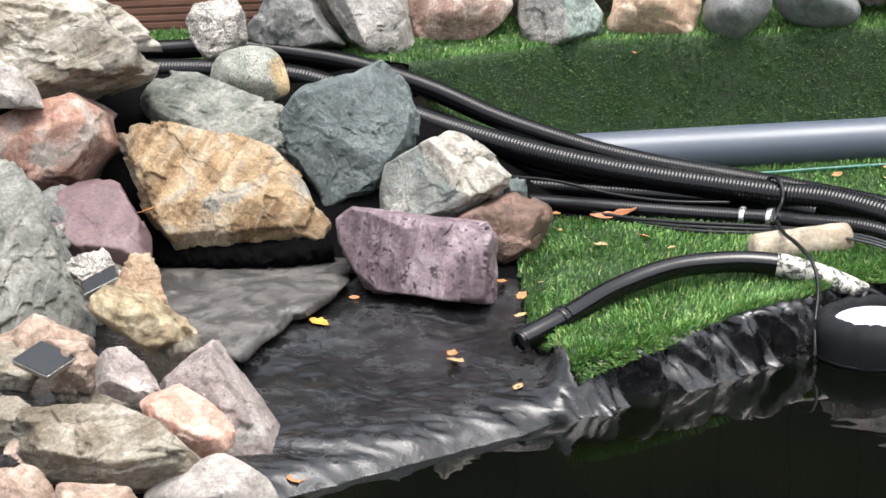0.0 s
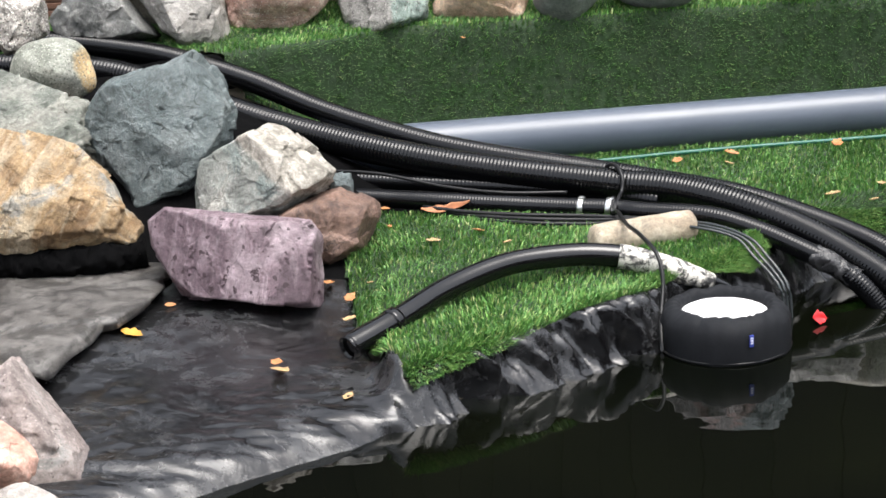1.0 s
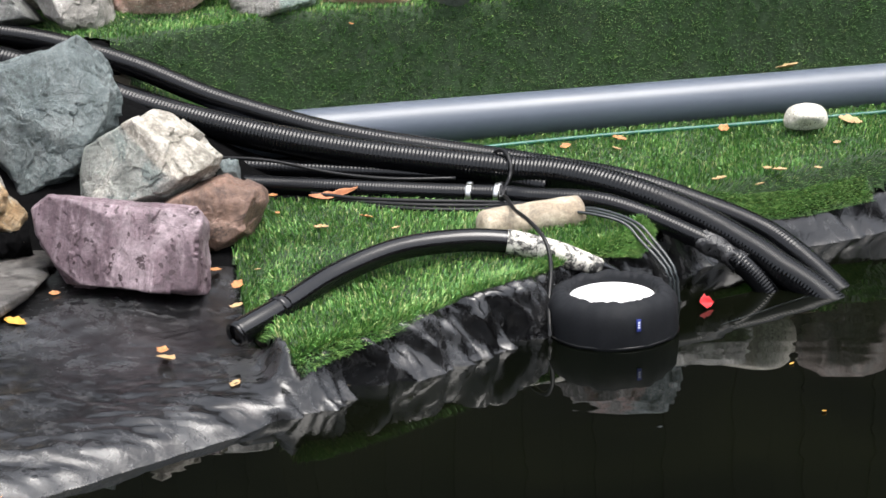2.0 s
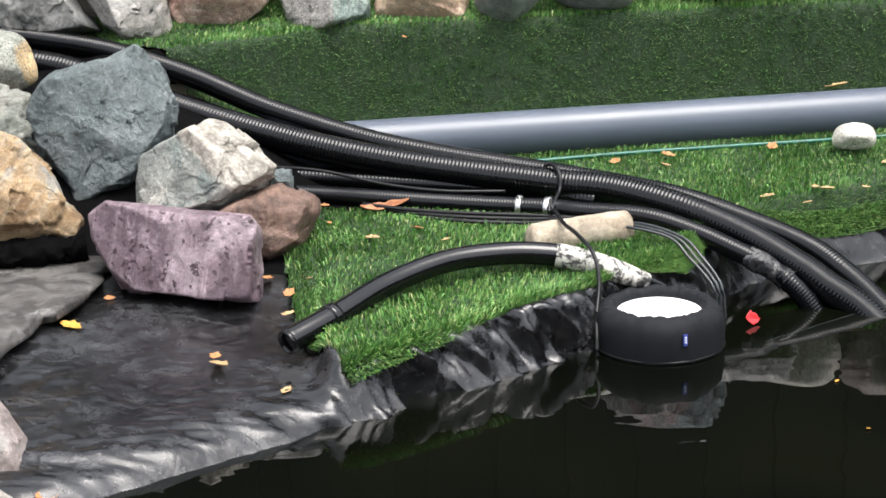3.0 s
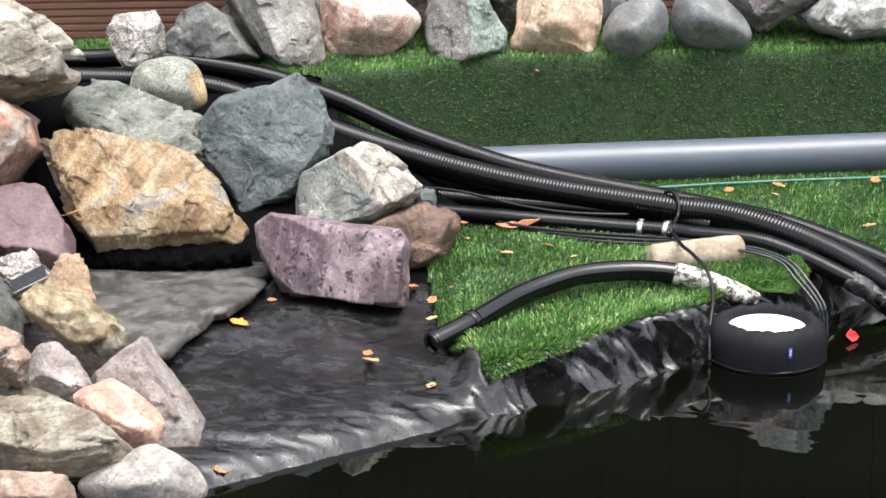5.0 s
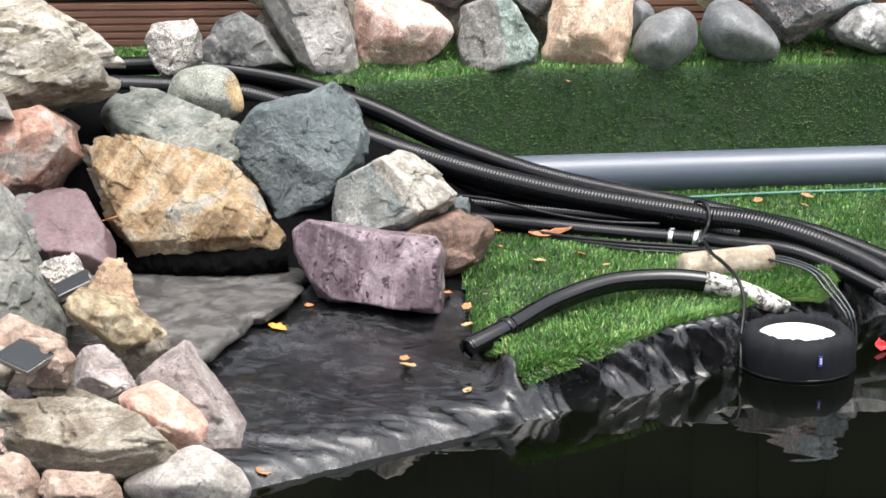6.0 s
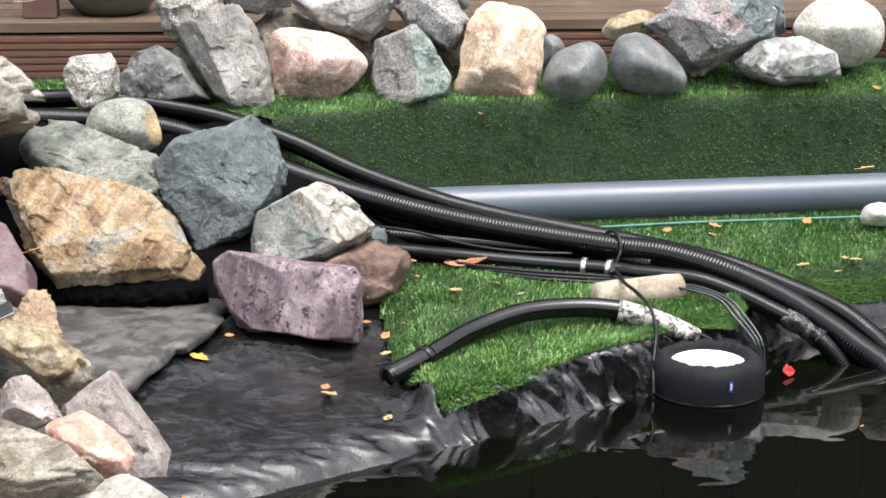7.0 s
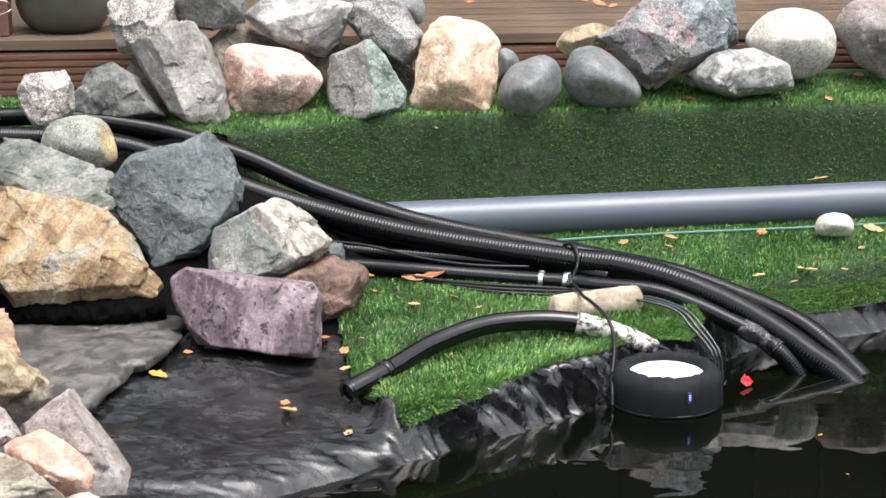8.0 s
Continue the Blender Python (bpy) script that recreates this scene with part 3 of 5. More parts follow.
def blades(count, seed, x0, x1, y0, y1, length, fringe):
    rng = np.random.default_rng(seed)
    p = np.c_[rng.uniform(x0, x1, count), rng.uniform(y0, y1, count)]
    p = p[inside(p, LAWN)]
    # a denser fringe along the cut edge over the pond
    edge = LAWN[:14]
    seg = rng.integers(0, len(edge) - 1, fringe)
    q = edge[seg] + (edge[seg + 1] - edge[seg]) * rng.uniform(0, 1, fringe)[:, None] + np.array([-0.6, 0.78]) * rng.uniform(-0.012, 0.02, fringe)[:, None]
    p = np.vstack([p, q])
    e = 0.004
    h = height(p)
    slope = np.stack([(height(p + (e, 0)) - h) / e, (height(p + (0, e)) - h) / e], 1).clip(-3, 3)
    # as many blades to a square metre of slope as of level ground
    some = rng.uniform(0, 1, len(p)) < np.sqrt(1 + (slope**2).sum(1)) / 3.4
    p, h, slope = p[some], h[some], slope[some]
    n = len(p)
    base = np.c_[p, h + 0.006]
    up = np.c_[-slope, np.ones(n)]
    up /= np.linalg.norm(up, axis=1)[:, None]
    up = up + np.array([0, 0, 0.35]) * np.clip(1 - (slope**2).sum(1) / 3, 0, 1)[:, None]
    sway = value_noise(np.c_[p * 7, np.zeros(n)], 31) * 2.2
    ang = rng.normal(0, 1.1, n) + sway - 1.2
    lean = np.stack([np.cos(ang), np.sin(ang), np.zeros(n)], 1) * rng.uniform(0.25, 1.1, n)[:, None]
    ln = length * rng.uniform(0.6, 1.25, n)
    ln *= 1 + 0.4 * smoothstep(1 - edge_distance(p, LAWN) / 0.07) * (p[:, 1] < -0.3)
    way = up + lean
    way /= np.linalg.norm(way, axis=1)[:, None]
    mid = base + up * (ln * 0.45)[:, None] + lean * (ln * 0.2)[:, None]
    tip = base + way * ln[:, None] - np.array([0, 0, 1]) * (ln * 0.1)[:, None]
    b = rng.uniform(0, math.pi, n)
    wide = np.stack([np.cos(b), np.sin(b) * 0.6, np.zeros(n)], 1) * rng.uniform(0.0009, 0.0016, n)[:, None]
    verts = np.stack([base - wide, base + wide, mid + wide * 0.8, mid - wide * 0.8, tip], 1).reshape(-1, 3)
    k = np.arange(n)[:, None] * 5
    quads, tris = k + [0, 1, 2, 3], k + [3, 2, 4]
    me = bpy.data.meshes.new("turf_blades")
    me.vertices.add(len(verts))
    me.vertices.foreach_set("co", verts.ravel())
    loops = np.hstack([quads, tris]).ravel()
    me.loops.add(len(loops))
    me.loops.foreach_set("vertex_index", loops.astype(np.int32))
    me.polygons.add(2 * n)
    start = (np.arange(n)[:, None] * 7 + [0, 4]).ravel()
    me.polygons.foreach_set("loop_start", start.astype(np.int32))
    me.update(calc_edges=True)
    me.materials.append(TURF)
    return me


bl = part_mesh("turf_blades", blades(1250000, 4, -1.75, 1.75, -1.0, 1.1, 0.0155, 60000), turf)
tagged(bl, kind="stuff")

# ---- rocks ----
def ball(fineness):
    bm = bmesh.new()
    bmesh.ops.create_icosphere(bm, subdivisions=fineness, radius=1.0)
    out = np.array([v.co[:] for v in bm.verts]), [[v.index for v in f.verts] for f in bm.faces]
    bm.free()
    return out


BALLS = {k: ball(k) for k in (6, 7)}


def ledges(p, rng, count, step, tilt, grain=None):
    """Broken faces: every patch of the surface has a height and a slope of its own."""
    q = p + 0.012 * np.stack([fractal(p * 38, int(rng.integers(1000)), 3) for k in range(3)], 1)
    seeds = p[rng.integers(0, len(p), count)]
    stretch = np.eye(3)
    if grain is not None:
        a = radians(grain)
        along = np.array([math.cos(a), math.sin(a), 0])
        stretch = np.eye(3) - 0.72 * np.outer(along, along)
    u, s = q @ stretch, seeds @ stretch
    near = np.argmin((s**2).sum(1)[None] - 2 * u @ s.T, axis=1)
    slope = rng.normal(0, tilt, (count, 3))
    return rng.normal(0, step, count)[near] + ((p - seeds[near]) * slope[near]).sum(1)


def rock(name, label, group, centre, lean, thick, sharp, material, uneven, seed, cuts, faces=None, grain=None, fineness=6):
    """A stone hewn from a ball by flat cuts. lean: how far its face is tipped back from upright, in degrees; thick: front to back;
    sharp: how crisp its edges are; cuts: (direction in degrees round the face, distance from the middle) of its sides;
    faces: (direction, tilt, distance as a share of thick) of the facets that make up its front; grain: the way its layers run."""
    rng = np.random.default_rng(seed)
    ball_v, ball_f = BALLS[fineness]
    planes = []
    for turn, dist in cuts:
        a = radians(turn)
        for way in (1, -1):
            lo, hi = (28, 40) if sharp <= 14 else (3, 14) if sharp > 60 or faces else (3, 13) if rng.uniform() < 0.55 else (34, 58)
            t = radians(rng.uniform(lo, hi))
            planes.append((math.cos(a) * math.cos(t), math.sin(a) * math.cos(t), way * math.sin(t), dist * math.cos(t)))
    for way in (1, -1):
        if faces and way > 0:
            for turn, tilt, far in faces + [(0, 0, 0.6)]:
                a, t = radians(turn), radians(tilt)
                planes.append((math.cos(a) * math.sin(t), math.sin(a) * math.sin(t), math.cos(t), far * thick))
            continue
        for k in range(3):
            j = rng.normal(0, 0.05 + 0.1 * k, 2) if sharp > 60 else rng.normal(0, 0.16 + 0.16 * k, 2) if sharp > 14 else rng.normal(0, 0.08, 2)
            q = np.array([j[0], j[1], way])
            q /= np.linalg.norm(q)
            planes.append((*q, thick * (0.5 + 0.05 * k)))
    planes = np.array(planes)
    power = sharp if sharp <= 14 else 2.2 * sharp
    reach = np.clip(ball_v @ planes[:, :3].T / planes[:, 3], 1e-9, None)
    r = np.exp(-np.log((reach**power).sum(1)) / power) * (1.13 if sharp <= 9 else 1.06 if sharp <= 14 else 1 + 0.35 / sharp)
    p = ball_v * r[:, None]
    if sharp > 14:
        # chips knocked off its front edges
        for k in range(5 if sharp > 60 or faces else 11):
            q = rng.normal(0, 1, 3)
            q[2] = abs(q[2]) + 0.35
            q /= np.linalg.norm(q)
            far = (p @ q).max() * rng.uniform(0.88, 0.97)
            d = np.clip(ball_v @ q / far, 0, None)
            r = (r**-110.0 + d**110.0) ** (-1.0 / 110.0)
            p = ball_v * r[:, None]
    size = float(np.mean(r))
    off = np.array([seed * 3.1, seed * 1.7, 0])
    lumps = fractal(p / size * 1.6 + off, seed, 3)
    if sharp > 14:
        rough = uneven * 0.3 * lumps + uneven * 0.16 * fractal(p * 45 + off, seed + 50, 3, 0.6)
        rough = rough - uneven * 0.9 * np.clip(0.1 - np.abs(fractal(p * 9 + off, seed + 90, 3)), 0, 1)
        rough = rough + ledges(p, rng, 22, uneven * 0.2, uneven * 1.5 / size, grain) + ledges(p, rng, 170, uneven * 0.085, uneven * 1.3 / size, grain)
    else:
        rough = uneven * 0.8 * lumps + uneven * 0.15 * fractal(p * 30 + off, seed + 50, 3)
        if sharp > 9:
            rough = rough + ledges(p, rng, 30, uneven * 0.2, uneven * 1.2 / size)
    p = p * (1 + rough)[:, None]
    c, s = math.cos(radians(lean)), math.sin(radians(lean))
    w = np.stack([p[:, 0], p[:, 1] * s - p[:, 2] * c, p[:, 1] * c + p[:, 2] * s], 1)
    return thing(name, label, name, group, centre, mesh_of(name, w, ball_f, STONES[material]))


rock("stone", "speckled pale grey rough stone on top of a round one", "waterfall rocks", (-1.048, 0.199, 0.563), 15, 0.13, 41, "granite_pale", 0.05, 3,
     [(-166, 0.066), (-147, 0.065), (-80, 0.077), (-47, 0.069), (-3, 0.071), (29, 0.083), (102, 0.07), (148, 0.074)], [(80, 50, 0.45), (200, 20, 0.45), (-20, 35, 0.5)])
rock("stone", "rounded grey-green stone with an ochre stain", "waterfall rocks", (-0.948, 0.1, 0.463), 15, 0.16, 9, "greengrey_ochre", 0.03, 4,
     [(-179, 0.098), (-134, 0.09), (-95, 0.076), (-70, 0.079), (-3, 0.098), (33, 0.087), (81, 0.076), (107, 0.076), (150, 0.092)])
rock("rock", "dark grey angular rock behind the hoses", "rocks along the deck", (-0.902, 0.504, 0.526), 15, 0.2, 41, "grey_dark", 0.05, 5,
     [(-167, 0.126), (-98, 0.085), (-82, 0.08), (36, 0.064), (60, 0.063), (112, 0.084), (156, 0.104)], [(60, 35, 0.45), (250, 20, 0.45), (150, 40, 0.5)])
rock("rock", "tall angular grey rock leaning on the bank", "rocks along the deck", (-0.74, 0.553, 0.557), 15, 0.22, 64, "grey_warm", 0.05, 6,
     [(-149, 0.073), (-125, 0.094), (-95, 0.146), (6, 0.128), (22, 0.116), (41, 0.13), (107, 0.142)], [(20, 10, 0.5), (205, 50, 0.39)], fineness=7)
rock("boulder", "pink granite boulder on the turf bank", "rocks along the deck", (-0.479, 0.618, 0.539), 15, 0.26, 14, "pink", 0.04, 7,
     [(-173, 0.133), (-141, 0.143), (-84, 0.107), (-56, 0.1), (-29, 0.124), (39, 0.118), (78, 0.096), (110, 0.141)])
rock("rock", "split grey and green rock with a sharp ridge", "rocks along the deck", (-0.218, 0.646, 0.531), 15, 0.2, 64, "grey_green", 0.05, 8,
     [(-180, 0.111), (-162, 0.118), (-98, 0.124), (-70, 0.111), (-5, 0.113), (30, 0.085), (45, 0.094), (112, 0.111)], [(180, 30, 0.43), (0, 40, 0.49)])
rock("boulder", "large upright peach granite boulder", "rocks along the deck", (0.034, 0.702, 0.568), 15, 0.24, 14, "peach", 0.045, 9,
     [(-115, 0.164), (-86, 0.141), (-9, 0.129), (-6, 0.127), (39, 0.149), (81, 0.139), (140, 0.125), (169, 0.111)])
rock("pebble", "small smooth dark pebble tucked between boulders", "rocks along the deck", (0.185, 0.848, 0.547), 15, 0.14, 9, "slate", 0.02, 10,
     [(-90, 0.048), (-24, 0.035), (27, 0.041), (71, 0.047), (126, 0.047), (180, 0.032)])
rock("cobble", "smooth slate-grey cobble leaning sideways", "rocks along the deck", (0.245, 0.662, 0.517), 15, 0.2, 8, "slate", 0.025, 11,
     [(-174, 0.094), (-123, 0.092), (-99, 0.092), (-48, 0.076), (0, 0.092), (58, 0.102), (113, 0.072), (154, 0.075)])
rock("cobble", "smooth slate-grey cobble with a dark pit", "rocks along the deck", (0.462, 0.701, 0.534), 15, 0.2, 8, "slate", 0.025, 12,
     [(-179, 0.114), (-135, 0.105), (-101, 0.085), (-77, 0.096), (-18, 0.12), (35, 0.074), (53, 0.066), (94, 0.093), (153, 0.116)])
rock("rock", "small yellow stained rock against the deck", "rocks along the deck", (0.422, 0.929, 0.611), 15, 0.14, 12, "yellow", 0.05, 13,
     [(-130, 0.07), (-73, 0.042), (-16, 0.073), (74, 0.058), (107, 0.043), (141, 0.062)])
rock("rock", "big grey and pink angular rock", "rocks along the deck", (0.666, 0.855, 0.637), 15, 0.26, 49, "grey_pink", 0.05, 14,
     [(-142, 0.156), (-119, 0.162), (-64, 0.113), (-62, 0.113), (-9, 0.172), (32, 0.172), (92, 0.119), (135, 0.134)], [(110, 20, 0.5), (-30, 35, 0.5), (215, 30, 0.55)], fineness=7)
rock("rock", "blue-grey rock resting against the deck", "rocks along the deck", (0.841, 1, 0.648), 15, 0.16, 49, "blue", 0.05, 15,
     [(-171, 0.044), (-78, 0.081), (6, 0.045), (95, 0.078)])
rock("rock", "flat pale grey faceted rock", "rocks along the deck", (0.867, 0.78, 0.536), 15, 0.18, 49, "grey_white", 0.05, 16,
     [(-129, 0.098), (-108, 0.075), (-80, 0.07), (4, 0.152), (67, 0.081), (98, 0.068), (128, 0.095)], [(90, 40, 0.4), (180, 35, 0.55), (-60, 20, 0.48)])
rock("rock", "small dark rock wedged beneath a bigger pale one", "rocks along the deck", (0.766, 0.84, 0.52), 15, 0.14, 49, "grey_dark", 0.05, 17,
     [(-154, 0.052), (-98, 0.037), (-4, 0.051), (67, 0.041), (120, 0.044)])
rock("boulder", "round white speckled boulder", "rocks along the deck", (1.049, 0.95, 0.6), 15, 0.28, 8, "white_round", 0.025, 18,
     [(-137, 0.111), (-107, 0.101), (-65, 0.115), (-17, 0.129), (27, 0.122), (73, 0.105), (104, 0.106), (143, 0.124)])
rock("boulder", "rounded pinkish grey boulder beside the white one", "rocks along the deck", (1.335, 0.999, 0.621), 15, 0.3, 12, "pink_grey", 0.04, 19,
     [(-153, 0.128), (-115, 0.123), (-67, 0.136), (6, 0.132), (67, 0.125), (106, 0.129), (146, 0.151)])
rock("rock", "pale grey rock lying on top of the row", "rocks along the deck", (-0.41, 0.78, 0.688), 15, 0.2, 49, "grey_white", 0.05, 20,
     [(-127, 0.092), (-108, 0.081), (-43, 0.117), (-14, 0.121), (66, 0.096), (97, 0.081), (125, 0.109)], [(100, 35, 0.46), (-70, 20, 0.5)])
rock("rock", "dark blue-grey rock on the upper row", "rocks along the deck", (-0.679, 0.821, 0.723), 15, 0.2, 49, "grey_dark", 0.05, 21,
     [(-164, 0.111), (-100, 0.061), (-77, 0.066), (10, 0.103), (87, 0.06), (127, 0.082)])
rock("rock", "rough grey and white rock beside the flowerpot", "rocks along the deck", (-0.87, 0.75, 0.691), 15, 0.2, 38, "granite_pale", 0.06, 22,
     [(-170, 0.084), (-105, 0.103), (-42, 0.078), (-5, 0.09), (86, 0.085), (124, 0.091)])
rock("rock", "grey granite rock on top of the row", "rocks along the deck", (-0.167, 0.802, 0.668), 15, 0.2, 49, "granite", 0.05, 23,
     [(-145, 0.083), (-121, 0.074), (-53, 0.126), (-7, 0.107), (33, 0.078), (92, 0.098), (141, 0.115)], [(60, 30, 0.45), (-120, 22, 0.5)])
rock("pebble", "smooth grey pebble behind the rocks", "rocks along the deck", (-0.1, 0.95, 0.699), 15, 0.16, 8, "slate", 0.02, 24,
     [(-167, 0.043), (-86, 0.044), (-11, 0.046), (38, 0.046), (109, 0.044)])
rock("boulder", "large blue-grey angular boulder of the waterfall", "waterfall rocks", (-0.67, -0.08, 0.354), 15, 0.19, 49, "blue", 0.045, 25,
     [(-179, 0.162), (-141, 0.152), (-111, 0.17), (-73, 0.156), (-40, 0.138), (-3, 0.16), (24, 0.162), (48, 0.175), (108, 0.141), (151, 0.161)], [(60, 9, 0.5), (-120, 14, 0.53), (190, 26, 0.56)], fineness=7)
rock("rock", "angular green-grey rock with a white top face", "waterfall rocks", (-0.421, -0.277, 0.302), 18, 0.22, 49, "green_white", 0.05, 26,
     [(-172, 0.15), (-99, 0.106), (-82, 0.101), (-55, 0.102), (-13, 0.144), (47, 0.101), (72, 0.102), (119, 0.087), (167, 0.137)], [(50, 50, 0.43), (200, 12, 0.44)], fineness=7)
rock("stone", "small blue-grey stone chip", "waterfall rocks", (-0.271, -0.2, 0.247), 15, 0.1, 38, "blue", 0.05, 27,
     [(-180, 0.022), (-77, 0.024), (9, 0.024), (94, 0.025)])
rock("rock", "purple slate block with pale bands and wet spots", "waterfall rocks", (-0.462, -0.502, 0.18), 15, 0.2, 64, "purple", 0.022, 28,
     [(-175, 0.172), (-149, 0.135), (-97, 0.086), (3, 0.173), (30, 0.166), (83, 0.092), (126, 0.173)], [(180, 24, 0.5), (0, 7, 0.53), (95, 42, 0.6)], grain=85, fineness=7)
rock("rock", "red-brown angular rock beside the turf", "waterfall rocks", (-0.294, -0.3, 0.179), 20, 0.2, 49, "redbrown", 0.05, 29,
     [(-171, 0.096), (-106, 0.083), (-60, 0.077), (-21, 0.088), (15, 0.106), (63, 0.09), (110, 0.074)], [(90, 55, 0.45), (-60, 15, 0.5)])
rock("rock", "golden layered slab forming the waterfall lip", "waterfall rocks", (-0.93, -0.327, 0.291), 45, 0.16, 64, "gold", 0.045, 30,
     [(-150, 0.166), (-144, 0.163), (-86, 0.152), (-16, 0.283), (37, 0.168), (51, 0.135), (77, 0.111), (101, 0.191)], [(100, 5, 0.5), (-85, 30, 0.72), (20, 16, 0.6)], grain=-35, fineness=7)
rock("rock", "grey-green slab behind the waterfall lip", "waterfall rocks", (-1.001, -0.047, 0.381), 58, 0.12, 64, "greengrey", 0.045, 31,
     [(-150, 0.139), (-131, 0.105), (-107, 0.098), (-79, 0.142), (13, 0.166), (67, 0.094), (93, 0.132), (156, 0.201)], [(100, 8, 0.5), (-60, 18, 0.62)], grain=-30)
rock("slab", "flat wet grey slab at the waterfall foot", "waterfall rocks", (-0.834, -0.657, 0.104), 88, 0.07, 64, "slab", 0.02, 32,
     [(-170, 0.192), (-153, 0.151), (-123, 0.253), (-18, 0.189), (-15, 0.196), (28, 0.286), (93, 0.35), (105, 0.348)], [(90, 3, 0.5)], grain=20)
rock("rock", "rusty pink and grey rock", "waterfall rocks", (-1.323, -0.301, 0.391), 20, 0.24, 41, "rust", 0.05, 33,
     [(-155, 0.134), (-114, 0.111), (-77, 0.104), (-37, 0.113), (15, 0.136), (57, 0.127), (106, 0.094), (118, 0.095)], [(90, 35, 0.48), (-40, 20, 0.5)])
rock("slab", "smooth mauve slate slab", "waterfall rocks", (-1.167, -0.5, 0.239), 55, 0.12, 64, "mauve", 0.025, 34,
     [(-158, 0.105), (-123, 0.096), (-96, 0.105), (11, 0.11), (33, 0.088), (67, 0.115), (122, 0.127)], [(90, 4, 0.5)])
rock("boulder", "large cream overhanging rock", "waterfall rocks", (-1.39, -0.15, 0.599), 22, 0.3, 57, "cream_white", 0.06, 35,
     [(-174, 0.199), (-96, 0.153), (-69, 0.141), (-12, 0.256), (38, 0.194), (56, 0.163), (91, 0.15), (121, 0.178)], [(90, 50, 0.42), (-60, 15, 0.5)], grain=-15, fineness=7)
rock("rock", "white-faced rock of the waterfall pile", "waterfall rocks", (-1.407, -0.42, 0.553), 20, 0.2, 49, "white", 0.05, 36,
     [(-179, 0.079), (-96, 0.047), (-88, 0.049), (29, 0.068), (64, 0.057), (99, 0.056)])
rock("rock", "tall grey-green layered rock", "waterfall rocks", (-1.273, -0.806, 0.265), 30, 0.2, 57, "greygreen_pale", 0.06, 37,
     [(-173, 0.121), (-99, 0.179), (-84, 0.198), (-2, 0.183), (25, 0.113), (35, 0.123), (54, 0.168), (103, 0.239)], [(20, 22, 0.5), (200, 10, 0.52), (80, 38, 0.62)], grain=70, fineness=7)
rock("stone", "small rough whitish stone", "waterfall rocks", (-1.11, -0.779, 0.226), 20, 0.14, 41, "granite_pale", 0.07, 38,
     [(-165, 0.05), (-108, 0.051), (-52, 0.044), (34, 0.051), (110, 0.043)])
rock("stone", "small rust-coloured upright stone", "waterfall rocks", (-0.946, -0.981, 0.264), 20, 0.161, 41, "rust_yellow", 0.06, 39,
     [(-134, 0.056), (-66, 0.055), (14, 0.046), (81, 0.064), (149, 0.046)])
rock("rock", "yellow-brown lichened rock lying on the pile", "waterfall rocks", (-0.937, -1.015, 0.2), 22, 0.207, 41, "yellow", 0.06, 40,
     [(-125, 0.044), (-76, 0.078), (2, 0.101), (49, 0.057), (77, 0.06), (137, 0.088)], [(80, 40, 0.45), (-60, 25, 0.5)])
rock("rock", "dark brown wedged rock", "waterfall rocks", (-0.865, -1.05, 0.13), 15, 0.207, 41, "brown_dark", 0.05, 41,
     [(-119, 0.058), (-54, 0.046), (32, 0.068), (96, 0.044), (175, 0.063)])
rock("stone", "pinkish white pointed stone", "waterfall rocks", (-0.895, -1.278, 0.188), 15, 0.184, 34, "pink_white", 0.05, 42,
     [(-110, 0.049), (-73, 0.055), (22, 0.043), (47, 0.035), (112, 0.053), (168, 0.054)])
rock("rock", "pinkish grey rock sloping to the liner", "waterfall rocks", (-0.724, -1.197, 0.071), 25, 0.23, 45, "pink_grey", 0.05, 43,
     [(-166, 0.12), (-149, 0.11), (-94, 0.165), (-39, 0.185), (14, 0.088), (38, 0.07), (130, 0.133)], [(120, 14, 0.5), (-20, 30, 0.55)])
rock("stone", "salmon pink smooth stone", "waterfall rocks", (-0.756, -1.376, 0.131), 30, 0.161, 12, "salmon", 0.04, 44,
     [(-151, 0.066), (-116, 0.066), (-89, 0.07), (-15, 0.09), (45, 0.058), (62, 0.055), (116, 0.076)])
rock("slab", "flat cream layered slab at the pond edge", "waterfall rocks", (-0.884, -1.471, 0.117), 50, 0.127, 64, "cream", 0.05, 45,
     [(-128, 0.102), (-102, 0.07), (-82, 0.08), (-26, 0.166), (48, 0.098), (73, 0.069), (100, 0.079), (148, 0.149)], [(90, 12, 0.5), (-90, 35, 0.75)], grain=5)
rock("rock", "rounded white rock at the pond edge", "waterfall rocks", (-0.671, -1.516, 0.062), 25, 0.23, 12, "white", 0.04, 46,
     [(-129, 0.1), (-89, 0.075), (-53, 0.085), (30, 0.085), (66, 0.062), (109, 0.064), (140, 0.095)])
rock("stone", "cream stone low in the pile", "waterfall rocks", (-1.199, -1.121, 0.14), 25, 0.184, 38, "cream", 0.05, 47,
     [(-177, 0.07), (-88, 0.048), (-26, 0.072), (58, 0.061), (98, 0.051)])
rock("stone", "pale stone under the metal panel", "waterfall rocks", (-1.132, -1.33, 0.115), 20, 0.207, 38, "cream", 0.05, 48,
     [(-179, 0.064), (-90, 0.046), (-43, 0.063), (33, 0.065), (90, 0.045)])
rock("stone", "brownish pink stone at the waterline", "waterfall rocks", (-1.005, -1.581, 0.066), 15, 0.184, 12, "brown_pink", 0.05, 49,
     [(-89, 0.056), (-5, 0.057), (36, 0.058), (96, 0.061), (179, 0.053)])
